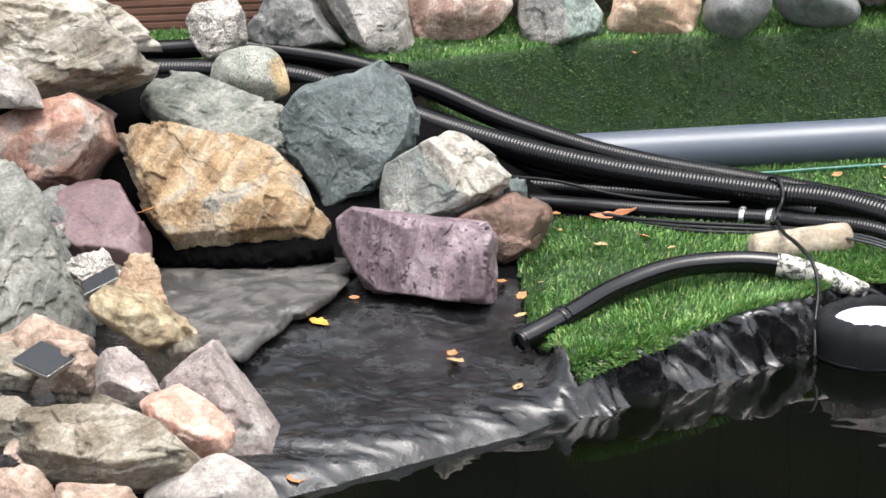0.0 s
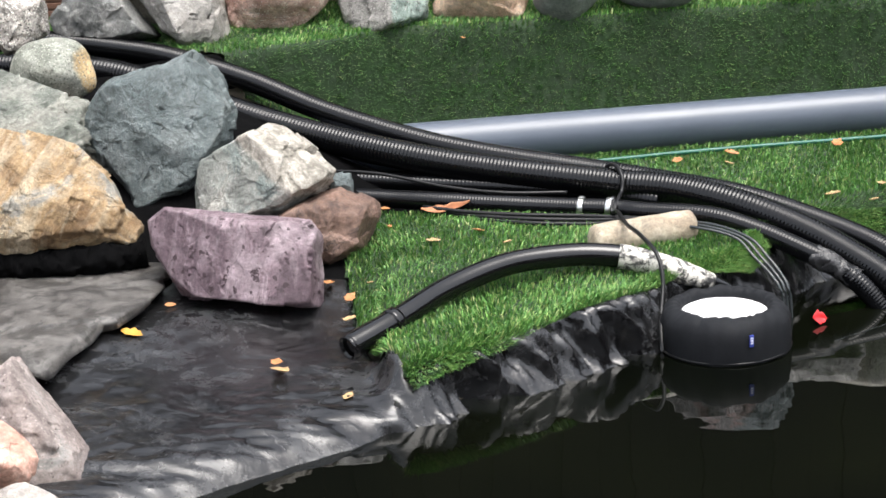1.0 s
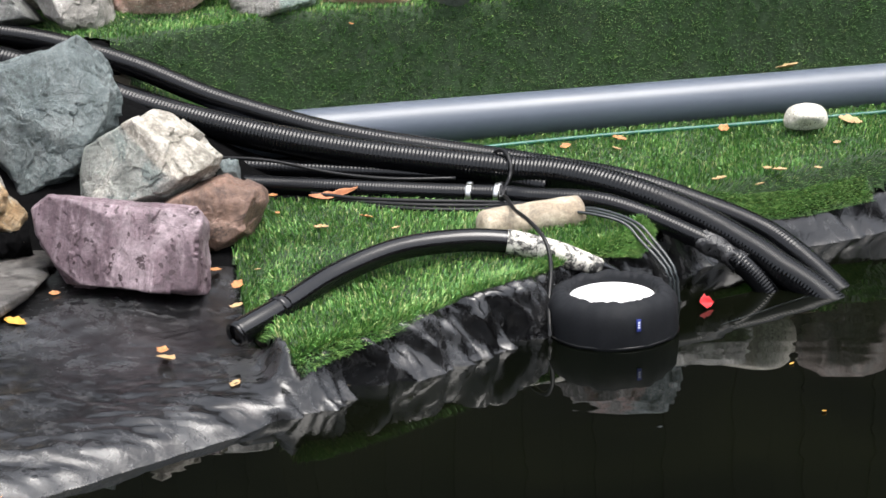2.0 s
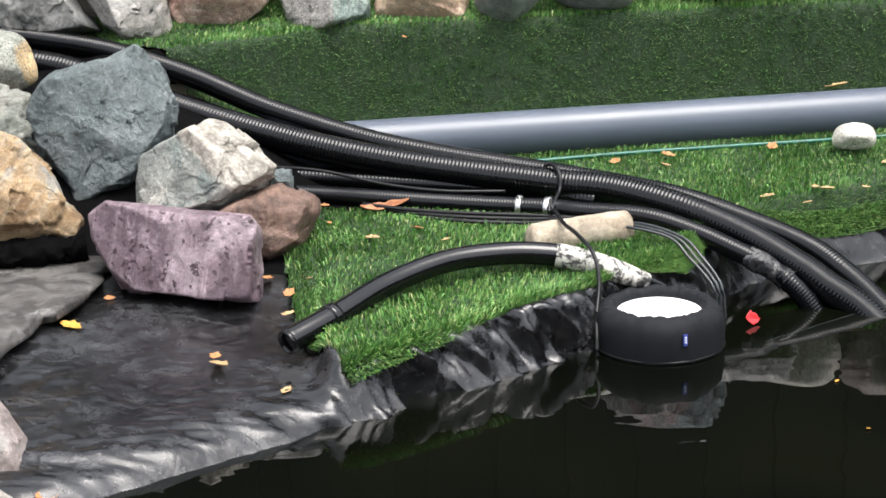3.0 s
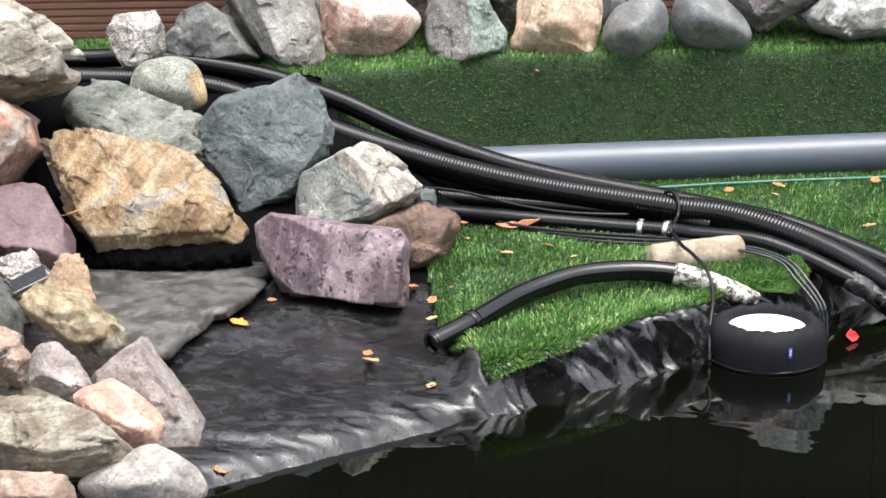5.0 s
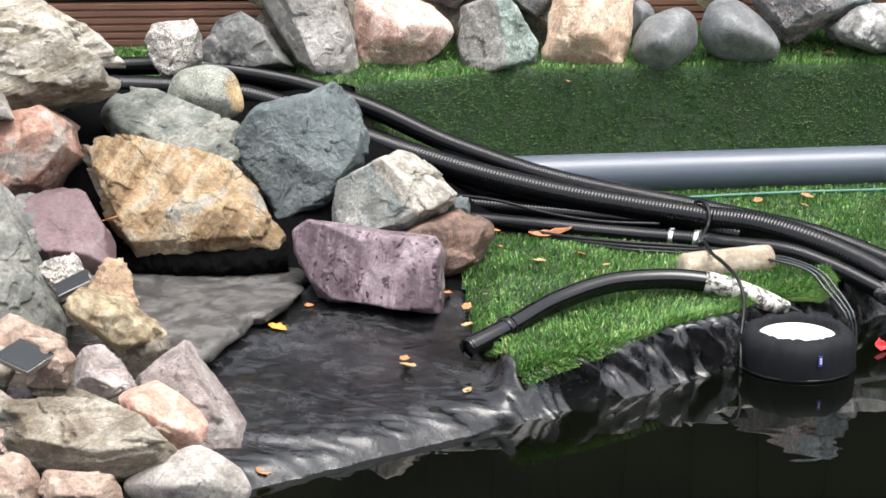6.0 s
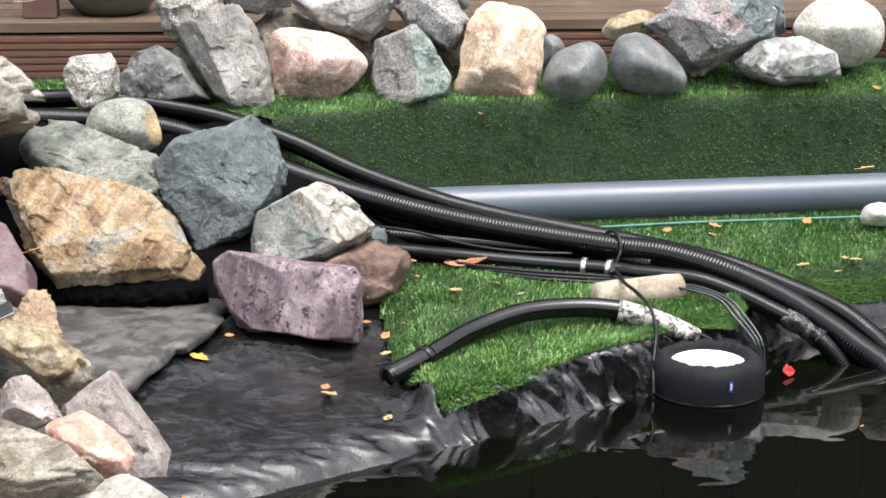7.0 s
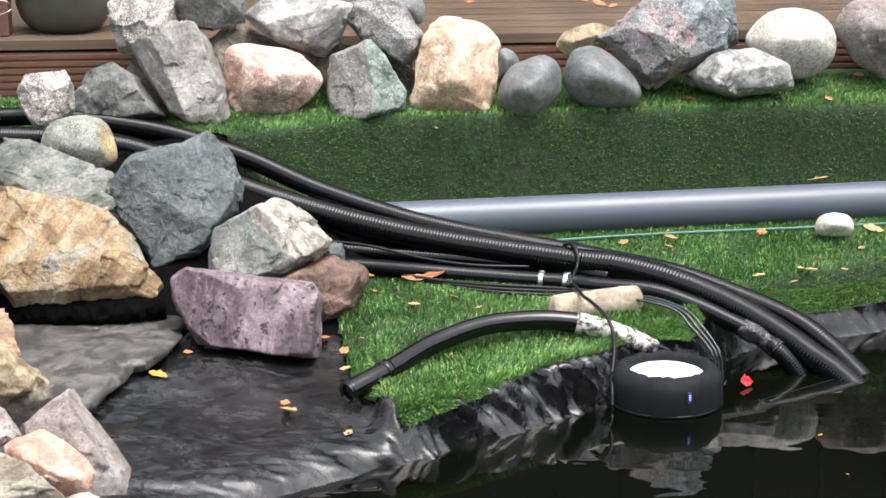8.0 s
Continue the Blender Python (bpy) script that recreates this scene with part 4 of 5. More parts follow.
rock("stone", "brownish pink stone under the flat slab", "waterfall rocks", (-0.863, -1.6, 0.063), 15, 0.184, 12, "brown_pink", 0.05, 50,
     [(-89, 0.042), (-15, 0.079), (28, 0.074), (89, 0.043), (176, 0.073)])
rock("stone", "brown stone wedged in the pile", "waterfall rocks", (-1.044, -1.141, 0.15), 15, 0.161, 34, "brown_pink", 0.05, 51,
     [(-176, 0.047), (-98, 0.052), (-12, 0.052), (37, 0.053), (86, 0.052)])
rock("stone", "smooth white stone lying on the turf", "", (1.049, 0.2, 0.223), 15, 0.1, 7, "white_round", 0.02, 52,
     [(-154, 0.055), (-101, 0.036), (-84, 0.033), (-21, 0.054), (26, 0.048), (77, 0.033), (106, 0.034), (156, 0.047)])
rock("stone", "dark stone filling the gaps of the rock pile", "waterfall rocks", (-1.02, -1.1, 0.06), 30, 0.15, 40, "brown_dark", 0.06, 70,
     [(0, 0.1), (65, 0.08), (130, 0.09), (190, 0.105), (250, 0.075), (310, 0.09)])
rock("stone", "dark stone filling the gaps of the rock pile", "waterfall rocks", (-1.17, -0.98, 0.1), 30, 0.165, 40, "brown_pink", 0.06, 71,
     [(0, 0.11), (65, 0.088), (130, 0.099), (190, 0.1155), (250, 0.0825), (310, 0.099)])
rock("stone", "dark stone filling the gaps of the rock pile", "waterfall rocks", (-0.86, -1.22, 0.03), 30, 0.15, 40, "brown_dark", 0.06, 72,
     [(0, 0.1), (65, 0.08), (130, 0.09), (190, 0.105), (250, 0.075), (310, 0.09)])
rock("stone", "dark stone filling the gaps of the rock pile", "waterfall rocks", (-1, -1.38, 0.05), 30, 0.15, 40, "brown_pink", 0.06, 73,
     [(0, 0.1), (65, 0.08), (130, 0.09), (190, 0.105), (250, 0.075), (310, 0.09)])
rock("stone", "dark stone filling the gaps of the rock pile", "waterfall rocks", (-1.13, -0.66, 0.13), 30, 0.165, 40, "brown_dark", 0.06, 74,
     [(0, 0.11), (65, 0.088), (130, 0.099), (190, 0.1155), (250, 0.0825), (310, 0.099)])
rock("stone", "dark stone filling the gaps of the rock pile", "waterfall rocks", (-1.25, -0.5, 0.24), 30, 0.18, 40, "grey_dark", 0.06, 75,
     [(0, 0.12), (65, 0.096), (130, 0.108), (190, 0.126), (250, 0.09), (310, 0.108)])
rock("stone", "dark stone filling the gaps of the rock pile", "waterfall rocks", (-0.84, -1.42, 0.03), 30, 0.135, 40, "brown_dark", 0.06, 76,
     [(0, 0.09), (65, 0.072), (130, 0.081), (190, 0.0945), (250, 0.0675), (310, 0.081)])
rock("stone", "dark stone filling the gaps of the rock pile", "waterfall rocks", (-1.22, -1.25, 0.07), 30, 0.15, 40, "brown_dark", 0.06, 77,
     [(0, 0.1), (65, 0.08), (130, 0.09), (190, 0.105), (250, 0.075), (310, 0.09)])

# added dark fillers that stand in for the shade between boulders and deck
for at, wide, seed in (((-0.6, 0.84, 0.56), 0.13, 80), ((-0.36, 0.86, 0.53), 0.12, 81), ((-0.13, 0.88, 0.54), 0.1, 82), ((-0.8, 0.72, 0.53), 0.11, 83)):
    rock("rock", "added dark filler rock for the shaded gap behind the boulders", "rocks along the deck", at, 20, 0.15, 40, "brown_dark", 0.05, seed,
         [(0, wide), (62, 0.8 * wide), (128, 0.85 * wide), (185, wide), (246, 0.75 * wide), (305, 0.85 * wide)])


# ---- pipes and hoses ----
# the big drain pipe along the foot of the bank
pipe_path = spline([(-0.5, 0.155, 0.224), (0.49, 0.315, 0.229), (1.13, 0.415, 0.234), (2.6, 0.65, 0.245)], 0.05)
thing("drain_pipe", "thick smooth grey plastic drain pipe on the turf", "pipe", mesh=tube("drain_pipe", pipe_path, 0.055, PIPE_GREY, 40))

HOSE_A = [(-1.75, 0.42, 0.40), (-1.5, 0.5, 0.445), (-1.239, 0.5, 0.458), (-1.073, 0.46, 0.467), (-0.879, 0.42, 0.451), (-0.719, 0.38, 0.427), (-0.527, 0.3, 0.381), (-0.339, 0.22, 0.316),
          (-0.126, 0.15, 0.259), (0.024, 0.1, 0.233), (0.216, 0.06, 0.205), (0.389, -0.02, 0.192), (0.6, -0.11, 0.168), (0.76, -0.18, 0.125), (0.87, -0.235, 0.086), (0.935, -0.31, 0.052), (0.998, -0.365, 0.0), (1.07, -0.44, -0.07)]
HOSE_B = [(-1.8, 0.25, 0.38), (-1.5, 0.4, 0.41), (-1.224, 0.42, 0.414), (-0.902, 0.36, 0.406), (-0.696, 0.3, 0.357), (-0.521, 0.22, 0.311), (-0.365, 0.15, 0.278), (-0.184, 0.08, 0.246), (0.023, 0.02, 0.218),
          (0.313, -0.06, 0.194), (0.456, -0.11, 0.188), (0.596, -0.19, 0.167), (0.728, -0.26, 0.123), (0.838, -0.33, 0.069), (0.894, -0.375, 0.036), (0.956, -0.42, 0.0), (1.03, -0.5, -0.06)]
HOSE_C = [(-0.5, 0.05, 0.185), (-0.328, 0.0, 0.171), (-0.18, -0.04, 0.168), (-0.049, -0.08, 0.168), (0.166, -0.12, 0.161), (0.315, -0.155, 0.16), (0.378, -0.185, 0.16), (0.517, -0.24, 0.161), (0.618, -0.28, 0.137),
          (0.701, -0.33, 0.109), (0.758, -0.36, 0.085), (0.806, -0.383, 0.055), (0.85, -0.398, 0.01), (0.89, -0.41, -0.05)]
HOSE_E = [(-0.5, 0.1, 0.2), (-0.3, 0.07, 0.19), (-0.1, 0.03, 0.183), (0.1, -0.01, 0.178), (0.3, -0.06, 0.172), (0.42, -0.12, 0.165)]


def hose(label, points, radius, pitch=0.0088, groove=0.048):
    p, r = ribbed(points, radius, pitch, groove)
    return thing("corrugated_hose", label, "hose", "pond hoses", mesh=tube("corrugated_hose", p, r, HOSE, 18))


hose("black corrugated pond hose running behind the rocks", HOSE_A, 0.0265, 0.0078, 0.045)
hose("thick black corrugated pond hose entering the water", HOSE_B, 0.0345)
hose_c = hose("black corrugated hose with two steel clamps", HOSE_C, 0.0222, 0.0068, 0.03)
hose("black corrugated hose half hidden under the others", HOSE_E, 0.019)


def section(points, at, half, radius, step=0.003):
    """Part of a hose's path about its point nearest to at, for a band round it."""
    p = spline(points, step)
    k = int(np.argmin(np.linalg.norm(p - np.array(at), axis=1)))
    n = max(1, int(half / step))
    return p[max(0, k - n): k + n + 1]


for at in ((0.250, -0.13, 0.16), (0.315, -0.14, 0.158)):
    clamp = part_mesh("hose_clamp", tube("hose_clamp", section(HOSE_C, at, 0.0065, 0), 0.025, STEEL, 20), hose_c, "shiny zinc-plated hose clamp")
    bm = bmesh.new()
    box_bm(bm, (0.012, 0.012, 0.012), (at[0], at[1] - 0.014, at[2] + 0.022), 0.003)
    screw = new("clamp_screw", bm_mesh("clamp_screw", bm, STEEL))
    screw.parent = clamp

tape = section(HOSE_C, (0.768, -0.365, 0.08), 0.05, 0)
wob = np.full(len(tape), 0.0235)
wrap = tube("tape_wrap", tape, wob, TAPE, 28)
co = np.array([q.co[:] for q in wrap.vertices])
shift = np.stack([fractal(co * 55 + 9 * k, 40 + k, 3, 0.6) for k in range(3)], 1) * 0.0045
wrap.vertices.foreach_set("co", (co + shift).ravel())
wrap.update()
part_mesh("tape_wrap", wrap, hose_c, "crumpled clear tape wrapped round the hose")

# smooth return pipe arching over the turf to the float
HOSE_D = [(-0.212, -0.835, 0.096), (-0.125, -0.75, 0.119), (-0.031, -0.63, 0.141), (0.087, -0.54, 0.16), (0.207, -0.49, 0.16), (0.302, -0.475, 0.152), (0.369, -0.48, 0.138), (0.437, -0.49, 0.118), (0.495, -0.475, 0.09), (0.542, -0.455, 0.056), (0.585, -0.44, 0.0)]
p = spline(HOSE_D, 0.006)
return_pipe = thing("return_pipe", "smooth black return pipe with an open cut end", "pipe", at=(-0.119, -0.74, 0.1))
part_mesh("pipe_body", tube("pipe_body", p, 0.0238 - 0.006 * smoothstep((p[:, 0] - 0.4) / 0.12), SHINY_BLACK, 24, inner=0.05), return_pipe)
part_mesh("socket", tube("socket", p[1:22], 0.0255, SHINY_BLACK, 24), return_pipe, "wider black socket at the pipe's end")
part_mesh("socket_ring", tube("socket_ring", p[18:22], 0.028, SHINY_BLACK, 24), return_pipe)
k0 = int(np.argmin(np.abs(p[:, 0] - 0.315)))
k1 = int(np.argmin(np.abs(p[:, 0] - 0.505)))
part_mesh("peeling_tape", tube("peeling_tape", p[k0:k1], 0.0252 - 0.006 * smoothstep((p[k0:k1, 0] - 0.4) / 0.12), PEEL, 24), return_pipe, "flaking white tape round the pipe")

# thin cables, airlines and the green hose
def cable(name, label, points, radius, material, group="cables"):
    return thing(name, label, "cable", group, mesh=tube(name, spline(points, 0.012), radius, material, 8))


cable("cable", "thin black cable lying along the hoses", [(-0.35, 0.02, 0.225), (-0.2, -0.02, 0.222), (-0.05, -0.07, 0.2), (0.08, -0.1, 0.19), (0.22, -0.1, 0.186)], 0.004, RUBBER)
for drop in (0.0, 0.013, 0.026):
    cable("cable", "thin black cable on the turf's back edge", [(-0.1, -0.11, 0.166), (0.0, -0.145, 0.161 - 0.5 * drop), (0.12, -0.175 - drop, 0.159 - 0.4 * drop), (0.26, -0.195 - drop, 0.157 - 0.4 * drop), (0.38, -0.225 - 0.6 * drop, 0.155), (0.5, -0.275, 0.15)], 0.005, RUBBER)
cable("cable", "black cable looping down to the float", [(0.32, -0.15, 0.185), (0.315, -0.195, 0.165), (0.322, -0.265, 0.186), (0.337, -0.36, 0.184), (0.359, -0.435, 0.184), (0.386, -0.51, 0.17), (0.397, -0.54, 0.142), (0.398, -0.565, 0.108), (0.391, -0.605, 0.066), (0.388, -0.66, 0.02), (0.388, -0.67, -0.06)], 0.0045, RUBBER)
cable("cable_tie", "black cable tied round the hoses", [(0.31, -0.03, 0.222), (0.32, -0.052, 0.234), (0.334, -0.08, 0.233), (0.342, -0.106, 0.212), (0.339, -0.118, 0.19), (0.331, -0.145, 0.183), (0.322, -0.178, 0.172), (0.316, -0.195, 0.158)], 0.0045, RUBBER)
for k in range(3):
    d = 0.0135 * (k - 1)
    cable("airline", "thin grey airline tube bent into the pond", [(0.42, -0.26 + d, 0.15), (0.496 + d, -0.31 + d, 0.161), (0.575 + d, -0.36, 0.147), (0.611 + d, -0.40, 0.115), (0.641 + 0.8 * d, -0.43, 0.082), (0.656 + 0.6 * d, -0.45, 0.05), (0.664 + 0.5 * d, -0.455, -0.05)], 0.0033, AIRLINE, "airlines")
cable("garden_hose", "thin green hose along the foot of the pipe", [(0.1, 0.13, 0.18), (0.35, 0.19, 0.184), (0.6, 0.235, 0.188), (0.95, 0.28, 0.192), (1.3, 0.33, 0.197), (1.9, 0.42, 0.21)], 0.0055, GREEN_HOSE)

cable("string", "thin pale string floating on the water", [(0.73, -0.61, 0.001), (0.80, -0.555, 0.001), (0.89, -0.485, 0.001), (0.968, -0.425, 0.001)], 0.0004, AIRLINE, "")

# beige log on the turf
p = spline([(0.258, -0.335, 0.138), (0.37, -0.305, 0.145), (0.49, -0.28, 0.152)], 0.004)
t = np.linspace(0, 1, len(p))
r = 0.0365 * np.minimum(1, np.minimum(np.sqrt(np.clip(1 - (1 - t / 0.09).clip(0) ** 2, 0.02, 1)), np.sqrt(np.clip(1 - (1 - (1 - t) / 0.07).clip(0) ** 2, 0.02, 1))))
r = r * (1 + 0.03 * fractal(np.c_[t * 9, t, t], 2, 3))
thing("log", "beige smooth cylindrical log with dark specks", "log", mesh=tube("log", p, r, LOG, 24))

# ---- the float ----
FLOAT = (0.516, -0.606)
float_ob = thing("pond_float", "black fabric covered float with a white foam middle", "float", at=(*FLOAT, 0.0))


def lathe(name, profile, material, sides=72, wrinkle=None, centre=(0, 0)):
    a = np.linspace(0, 2 * math.pi, sides, endpoint=False)
    prof = np.array(profile, float)
    rr = np.repeat(prof[:, 0][:, None], sides, 1)
    zz = np.repeat(prof[:, 1][:, None], sides, 1)
    if wrinkle is not None:
        dr, dz = wrinkle(prof, a)
        rr, zz = rr + dr, zz + dz
    verts = np.stack([centre[0] + rr * np.cos(a), centre[1] + rr * np.sin(a), zz], -1).reshape(-1, 3)
    i, j = np.meshgrid(np.arange(len(prof) - 1), np.arange(sides), indexing="ij")
    k = (j + 1) % sides
    faces = np.stack([i * sides + j, i * sides + k, (i + 1) * sides + k, (i + 1) * sides + j], -1).reshape(-1, 4)
    return mesh_of(name, verts, faces, material)


def rumple(prof, a):
    r, ang = np.meshgrid(prof[:, 1], a, indexing="ij")
    q = np.stack([np.cos(ang) * 4, np.sin(ang) * 4, r * 18], -1).reshape(-1, 3)
    n = fractal(q, 12, 3).reshape(r.shape)
    gather = 0.0018 * np.sin(ang * 27 + 4 * n) * np.clip((r - 0.06) / 0.03, 0, 1)
    return 0.0035 * n - 0.6 * gather, 0.003 * n + gather


cover = [(0.118, -0.05), (0.126, -0.03), (0.129, -0.005), (0.1305, 0.02), (0.131, 0.042), (0.129, 0.06), (0.124, 0.073), (0.115, 0.083), (0.104, 0.088), (0.096, 0.088), (0.09, 0.084), (0.087, 0.077), (0.086, 0.06)]
part_mesh("cover", lathe("cover", cover, FABRIC, 120, rumple, FLOAT), float_ob, "black wrinkled fabric cover")
part_mesh("seam", lathe("seam", [(0.1297, 0.002), (0.1325, 0.004), (0.1297, 0.006)], RUBBER, 72, None, FLOAT), float_ob)
part_mesh("foam", lathe("foam", [(0.0895, 0.055), (0.0885, 0.068), (0.08, 0.072), (0.06, 0.075), (0.03, 0.077), (0.001, 0.077)], FOAM, 64, None, FLOAT), float_ob, "white foam filling")
ta = radians(-73)
tx, ty = FLOAT[0] + 0.133 * math.cos(ta), FLOAT[1] + 0.133 * math.sin(ta)
bm = bmesh.new()
box_bm(bm, (0.009, 0.003, 0.024), (0, 0, 0), 0.0006)
bm.transform(Matrix.Translation((tx, ty, 0.05)) @ Matrix.Rotation(ta + math.pi / 2, 4, "Z"))
tag = part_mesh("tag", bm_mesh("tag", bm, TAG_BLUE), float_ob, "small blue fabric tag")
for dz in (-0.004, 0.001, 0.006):
    bm = bmesh.new()
    box_bm(bm, (0.0045, 0.001, 0.0028), (0, -0.0021, dz), 0)
    bm.transform(Matrix.Translation((tx, ty, 0.05)) @ Matrix.Rotation(ta + math.pi / 2, 4, "Z"))
    bar = new("tag_bar", bm_mesh("tag_bar", bm, TAG_WHITE))
    bar.parent = tag

# ---- deck, post and pot ----
deck = thing("deck", "brown grooved timber deck behind the rocks", "deck", kind="structure")
DECK_TURN = Matrix.Translation((0, 1.06, 0)) @ Matrix.Rotation(math.atan(0.1), 4, "Z")


def grooved(length, width, thick, grooves, along_top=True):
    """A deck board along x, its grooved face up (or to the front), as a bmesh."""
    prof = [(0, 0)]
    pitch = width / grooves
    for k in range(grooves):
        y = k * pitch
        prof += [(y + 0.08 * pitch, thick), (y + 0.66 * pitch, thick), (y + 0.74 * pitch, thick - 0.004), (y + 0.98 * pitch, thick - 0.004)]
    prof += [(width, 0)]
    bm = bmesh.new()
    rows = []
    for x in (-length / 2, length / 2):
        rows.append([bm.verts.new((x, y, z) if along_top else (x, -z, y)) for y, z in prof])
    for a0, b0, a1, b1 in zip(rows[0], rows[0][1:], rows[1], rows[1][1:]):
        bm.faces.new((a0, b0, b1, a1))
    bm.faces.new((rows[0][-1], rows[0][0], rows[1][0], rows[1][-1]))
    bm.faces.new(rows[0][::-1])
    bm.faces.new(rows[1])
    bmesh.ops.recalc_face_normals(bm, faces=bm.faces[:])
    return bm


top_board = bm_mesh("deck_board", grooved(6.4, 0.14, 0.028, 8), DECK_TOP)
front_board = bm_mesh("fascia_board", grooved(6.4, 0.15, 0.028, 7, False), DECK)
DECK_Z = 0.612
for k in range(15):
    b = new("deck_board", top_board)
    b.parent = deck
    b.matrix_local = DECK_TURN @ Matrix.Translation((0, -0.03 + 0.146 * k, DECK_Z - 0.028))
for k in range(2):
    b = new("fascia_board", front_board)
    b.parent = deck
    b.matrix_local = DECK_TURN @ Matrix.Translation((0, -0.002, DECK_Z - 0.032 - 0.155 * (k + 1)))

bm = bmesh.new()
box_bm(bm, (0.1, 0.1, 1.1), (0, 0, 0.55), 0.006)
post = thing("deck_post", "brown painted timber post on the deck", "post", at=(-1.36, 1.03, DECK_Z), mesh=bm_mesh("deck_post", bm, POST))
post.rotation_euler = (0, 0, 0.1)
thing("wire", "bare wire hooked round the post", "wire", mesh=tube("wire", spline([(-1.43, 0.962, 0.665), (-1.37, 0.962, 0.67), (-1.308, 0.965, 0.688), (-1.295, 0.98, 0.7), (-1.305, 0.968, 0.72), (-1.36, 0.963, 0.726), (-1.43, 0.963, 0.725)], 0.006), 0.002, COPPER, 6))

pot_at = (-1.16, 1.12)
pot_prof = [(0.001, 0.0), (0.075, 0.0), (0.1, 0.012), (0.122, 0.04), (0.134, 0.075), (0.138, 0.11), (0.14, 0.116), (0.137, 0.12), (0.139, 0.16), (0.141, 0.165), (0.137, 0.17), (0.13, 0.21), (0.118, 0.25), (0.122, 0.265), (0.118, 0.275), (0.108, 0.272), (0.104, 0.24), (0.001, 0.235)]
thing("flowerpot", "round olive-grey glazed flowerpot standing on the deck", "flowerpot", at=(*pot_at, DECK_Z), mesh=lathe("flowerpot", [(1.1 * a, 1.1 * b) for a, b in pot_prof], POT, 48))

# unseen dark boarded fences, added all round to close the place and block low sky
def fence(at, turn, count, high):
    board = bmesh.new()
    box_bm(board, (0.164, 0.022, high), (0, 0, high / 2), 0.003)
    board = bm_mesh("fence_board", board, FENCE)
    ob = thing("fence", "unseen dark board fence added to darken reflections round the garden", "fence", kind="structure", at=at)
    ob.rotation_euler = (0, 0, radians(turn))
    for k in range(count):
        b = new("fence_board", board)
        b.parent = ob
        b.location = ((k - count / 2) * 0.15, 0.012 * (k % 2), 0.02)


fence((0, 3.6, 0), 0, 80, 4.0)
fence((0, -7.4, 0), 180, 80, 2.0)
fence((-5.9, -1.9, 0), 90, 74, 2.0)
fence((5.9, -1.9, 0), -90, 74, 2.0)

# ---- metal panel in the rock pile ----
panel = thing("metal_panel", "dark flat panel with a bright metal edge lying on stones", "panel", at=(-1.075, -1.2, 0.185))
bm = bmesh.new()
box_bm(bm, (0.1, 0.075, 0.012), (0, 0, 0), 0.003)
frame_ob = part_mesh("panel_frame", bm_mesh("panel_frame", bm, STEEL), panel, "bright metal edge")
frame_ob.location = (0, 0, 0)
bm = bmesh.new()
box_bm(bm, (0.097, 0.072, 0.006), (0, 0, 0.0055), 0.001)
pane = part_mesh("panel_face", bm_mesh("panel_face", bm, PANEL), panel, "dark glossy face")
pane.location = (0, 0, 0)
panel.rotation_euler = (radians(14), radians(8), radians(-32))

slate = bmesh.new()
box_bm(slate, (0.075, 0.04, 0.009), (0, 0, 0), 0.002)
slate_ob = thing("metal_panel", "small dark panel with a bright edge propped on a whitish stone", "panel", at=(-1.05, -0.9, 0.25), mesh=bm_mesh("metal_panel", slate, PANEL))
slate_ob.rotation_euler = (radians(28), radians(-24), radians(14))
rim = bmesh.new()
box_bm(rim, (0.076, 0.003, 0.01), (0, -0.021, 0), 0.0008)
rim_ob = new("panel_rim", bm_mesh("panel_rim", rim, STEEL))
rim_ob.parent = slate_ob
tagged(rim_ob, "bright metal edge")

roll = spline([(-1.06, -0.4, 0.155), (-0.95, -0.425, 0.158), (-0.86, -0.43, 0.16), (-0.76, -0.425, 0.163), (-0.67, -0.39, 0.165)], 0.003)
roll_mesh = tube("liner_roll", roll, 0.03, FLEECE_SHADE, 30)
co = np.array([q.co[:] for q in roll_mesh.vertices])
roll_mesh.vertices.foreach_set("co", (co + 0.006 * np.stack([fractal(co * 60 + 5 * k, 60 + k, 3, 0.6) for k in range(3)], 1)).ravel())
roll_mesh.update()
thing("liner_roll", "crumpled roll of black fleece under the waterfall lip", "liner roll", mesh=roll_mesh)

# ---- fallen leaves ----
def leaf(label, at, length, turn, material, curl=0.8, tilt=None, name="leaf", width=0.3):
    n, w = 8, 4
    verts = []
    for a in range(n + 1):
        t = a / n
        half = width * math.sin(math.pi * min(1, t * 1.02) ** 0.8) * (1 + 0.22 * math.sin(a * 2.3 + turn)) + 0.012
        for b in range(-w, w + 1):
            s = b / w
            verts.append((t - 0.5, half * s, curl * (0.5 * abs(s) * half + 0.5 * (t - 0.5) ** 2 + 0.3 * (t - 0.4) * s * half) + 0.02 * math.sin(7 * t + 3 * s)))
    m = 2 * w + 1
    faces = [(a * m + b, a * m + b + 1, (a + 1) * m + b + 1, (a + 1) * m + b) for a in range(n) for b in range(m - 1)]
    ob = thing(name, label, "leaf", "fallen leaves", at, mesh_of(name, np.array(verts) * length, faces, material))
    tilt = tilt or (18 * math.sin(turn + 40 * at[0]) + 8, 14 * math.cos(3 * turn + 70 * at[1]))
    ob.rotation_euler = (radians(tilt[0]), radians(tilt[1]), radians(turn))
    thick = ob.modifiers.new("thickness", "SOLIDIFY")
    thick.thickness = 0.0007
    return ob


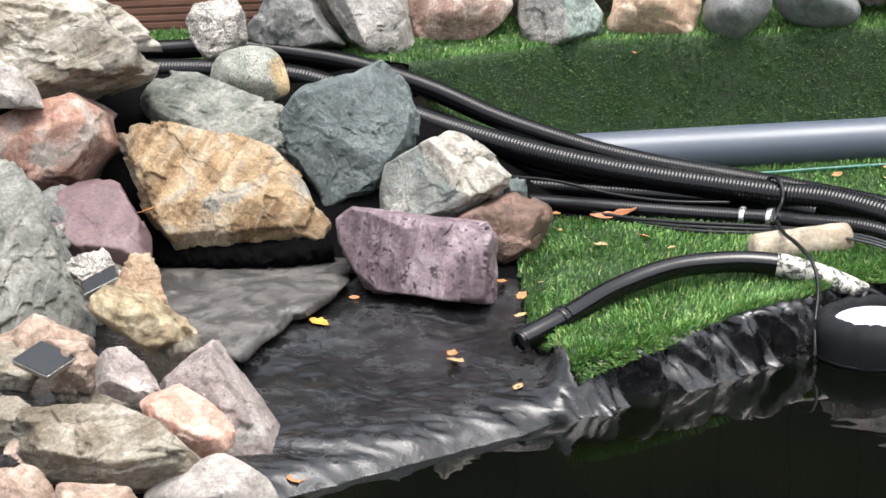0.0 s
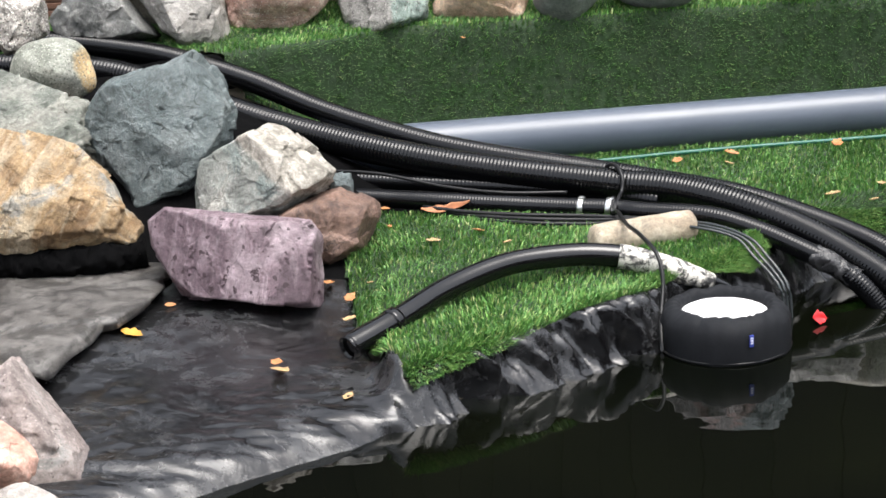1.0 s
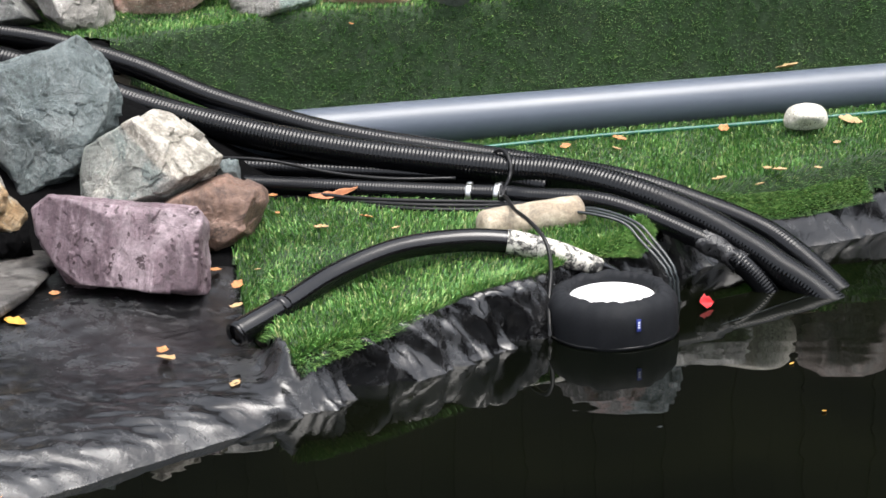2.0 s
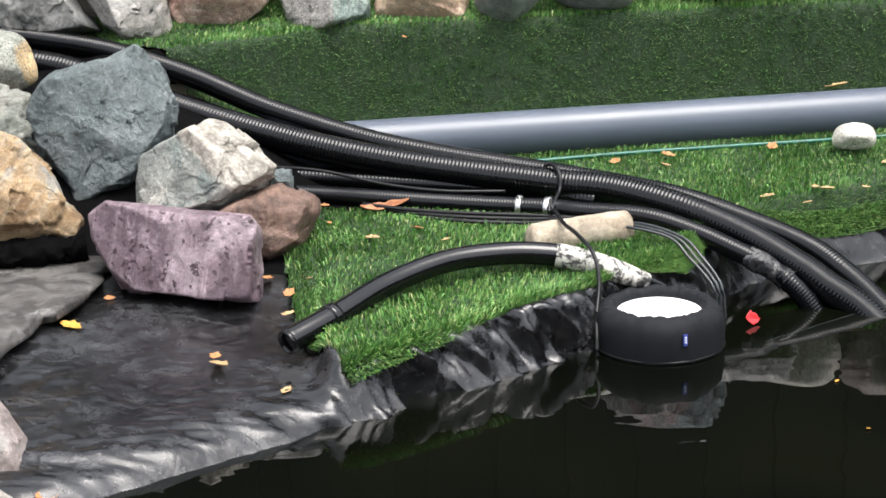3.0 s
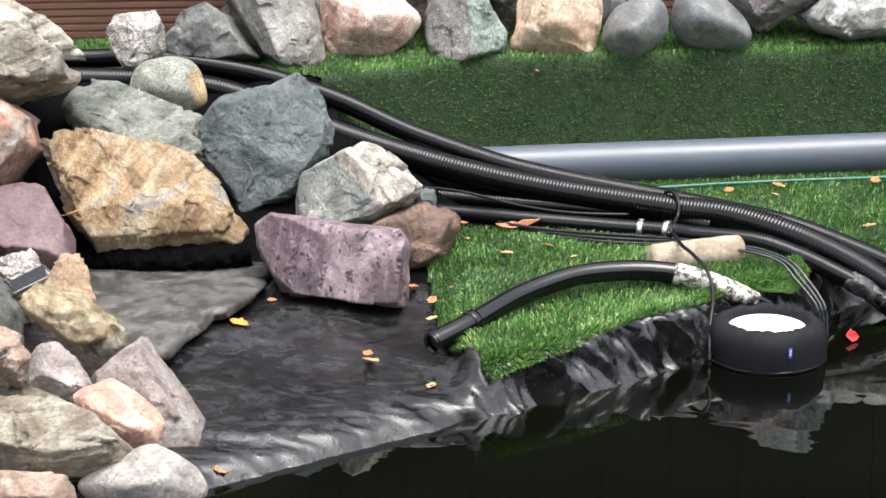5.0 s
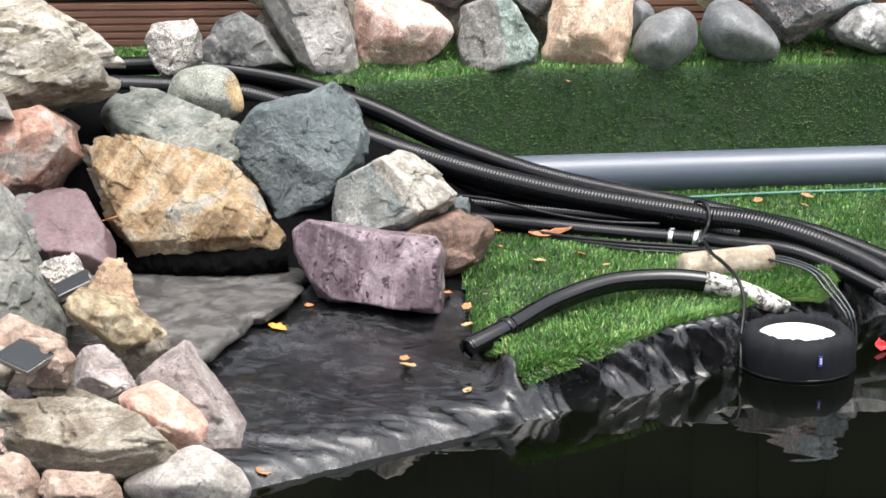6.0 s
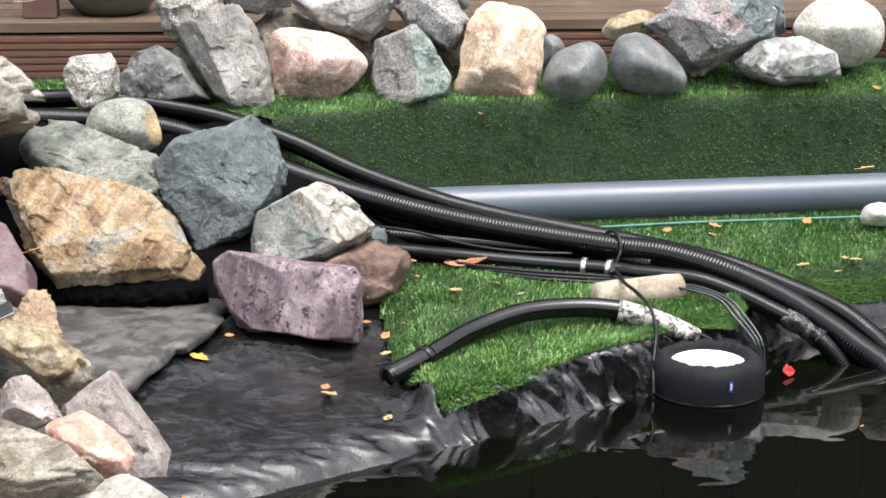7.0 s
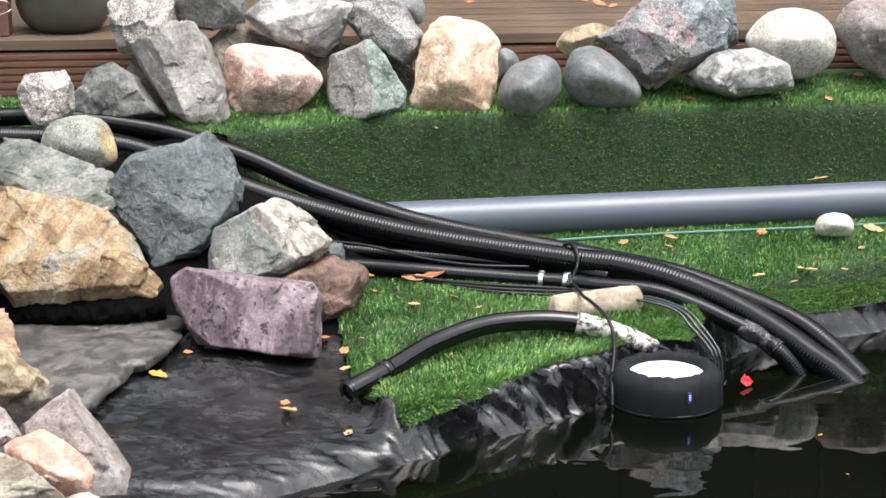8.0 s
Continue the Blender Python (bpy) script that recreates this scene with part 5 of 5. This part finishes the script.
leaf("curled orange dry leaf lying on the turf", (0.482, 0.162, 0.182), 0.028, 20, LEAF_ORANGE)
leaf("curled orange dry leaf lying on the turf", (0.611, 0.200, 0.185), 0.038, 10, LEAF_ORANGE)
leaf("curled tan dry leaf lying on the turf", (0.598, 0.132, 0.179), 0.022, -20, LEAF_TAN)
leaf("curled orange dry leaf lying on the turf", (0.864, 0.246, 0.189), 0.04, 60, LEAF_ORANGE)
leaf("curled tan dry leaf lying on the turf", (0.804, -0.092, 0.159), 0.034, 5, LEAF_TAN)
leaf("curled tan dry leaf lying on the turf", (0.920, -0.037, 0.164), 0.03, 80, LEAF_TAN)
leaf("curled tan dry leaf lying on the turf", (0.945, -0.050, 0.163), 0.035, 10, LEAF_TAN)
leaf("curled tan dry leaf lying on the turf", (0.888, -0.127, 0.153), 0.022, 0, LEAF_TAN)
leaf("curled tan dry leaf lying on the turf", (1.035, -0.030, 0.159), 0.022, 15, LEAF_TAN)
leaf("curled tan dry leaf lying on the turf", (1.108, 0.119, 0.178), 0.02, 0, LEAF_TAN)
leaf("curled tan dry leaf lying on the turf", (0.717, 0.766, 0.458), 0.05, 110, LEAF_TAN)
leaf("curled orange dry leaf lying on the turf", (1.135, 0.799, 0.455), 0.026, 0, LEAF_ORANGE)
leaf("curled tan dry leaf lying on the turf", (1.275, 1.065, 0.479), 0.04, 0, LEAF_TAN)
leaf("curled orange dry leaf lying on the turf", (-0.019, 0.561, 0.414), 0.02, 60, LEAF_ORANGE)
leaf("curled tan dry leaf lying on the turf", (1.086, 0.649, 0.244), 0.06, 5, LEAF_TAN)
leaf("curled tan dry leaf lying on the turf", (1.167, 0.263, 0.191), 0.06, 0, LEAF_TAN)
leaf("curled orange dry leaf lying on the turf", (-0.190, -0.104, 0.161), 0.035, -20, LEAF_ORANGE)
leaf("curled orange dry leaf lying on the turf", (0.024, -0.244, 0.146), 0.03, 10, LEAF_ORANGE)
leaf("curled tan dry leaf lying on the turf", (-0.071, -0.291, 0.140), 0.032, 0, LEAF_TAN)
leaf("curled tan dry leaf lying on the turf", (0.088, -0.312, 0.139), 0.02, 0, LEAF_TAN)
leaf("curled orange dry leaf lying on the turf", (-0.169, -0.198, 0.149), 0.016, 70, LEAF_ORANGE)
leaf("curled tan dry leaf lying on the turf", (-0.191, -0.507, 0.120), 0.015, 0, LEAF_TAN)
leaf("curled orange dry leaf lying on the black liner", (-0.279, -0.480, 0.112), 0.038, 80, LEAF_ORANGE)
leaf("curled orange dry leaf lying on the black liner", (-0.230, -0.545, 0.101), 0.034, 60, LEAF_ORANGE)
leaf("curled tan dry leaf lying on the black liner", (-0.222, -0.647, 0.089), 0.042, 70, LEAF_TAN)
leaf("bright yellow fallen leaf lying on the black liner", (-0.638, -0.739, 0.104), 0.05, -25, LEAF_YELLOW)
leaf("curled tan dry leaf lying on the black liner", (-0.334, -0.883, 0.071), 0.05, -45, LEAF_TAN)
leaf("curled orange dry leaf lying on the black liner", (-0.345, -0.849, 0.076), 0.035, 80, LEAF_ORANGE)
leaf("curled tan dry leaf lying on the black liner", (-0.201, -0.964, 0.048), 0.032, 70, LEAF_TAN)
leaf("curled orange dry leaf lying on the black liner", (-0.592, -0.569, 0.105), 0.024, 20, LEAF_ORANGE)
leaf("curled orange dry leaf lying on the black liner", (-0.764, -0.891, 0.104), 0.022, 0, LEAF_ORANGE)
leaf("curled orange dry leaf lying on the black liner", (-0.690, -0.374, 0.122), 0.04, 85, LEAF_ORANGE)
leaf("curled orange dry leaf lying on the black liner", (-0.568, -1.365, 0.019), 0.04, 30, LEAF_ORANGE)
leaf("bright red petal floating on the water", (0.718, -0.494, 0.009), 0.034, 20, PETAL, 0.9, (48, 10), name="petal", width=0.42)
leaf("tiny yellow leaf scrap floating on the water", (0.844, -1.085, 0.002), 0.012, 40, LEAF_YELLOW, 0.2)
leaf("tiny yellow leaf scrap floating on the water", (0.831, -0.843, 0.002), 0.012, 40, LEAF_YELLOW, 0.2)
leaf("strip of reddish bark lying on the turf", (-0.049, -0.122, 0.160), 0.11, 8, BARK, 1.2, (25, -6), name="bark_strip", width=0.1)
leaf("reddish dry leaf lying on the deck", (0.524, 1.705, 0.615), 0.05, 0, LEAF_ORANGE)
leaf("reddish dry leaf lying on the deck", (0.567, 1.648, 0.615), 0.04, 40, LEAF_ORANGE)
leaf("reddish dry leaf lying on the deck", (0.092, 1.763, 0.615), 0.03, 10, LEAF_ORANGE)
leaf("reddish dry leaf lying on the deck", (0.203, 0.900, 0.561), 0.03, 80, LEAF_ORANGE)
leaf("reddish dry leaf lying on the deck", (0.482, 1.793, 0.615), 0.03, 0, LEAF_ORANGE)
leaf("dry reddish leaf scrap between the rocks", (-1.076, -0.470, 0.274), 0.05, 10, LEAF_ORANGE, 0.8, width=0.14)
leaf("dry reddish leaf scrap between the rocks", (-1.131, -0.470, 0.317), 0.04, -20, LEAF_ORANGE, 0.8, width=0.14)
leaf("dry reddish leaf scrap between the rocks", (-1.088, -0.470, 0.242), 0.035, 60, LEAF_ORANGE, 0.8, width=0.14)
leaf("curled orange dry leaf stuck under a round stone", (-0.915, 0.050, 0.389), 0.045, 5, LEAF_ORANGE)
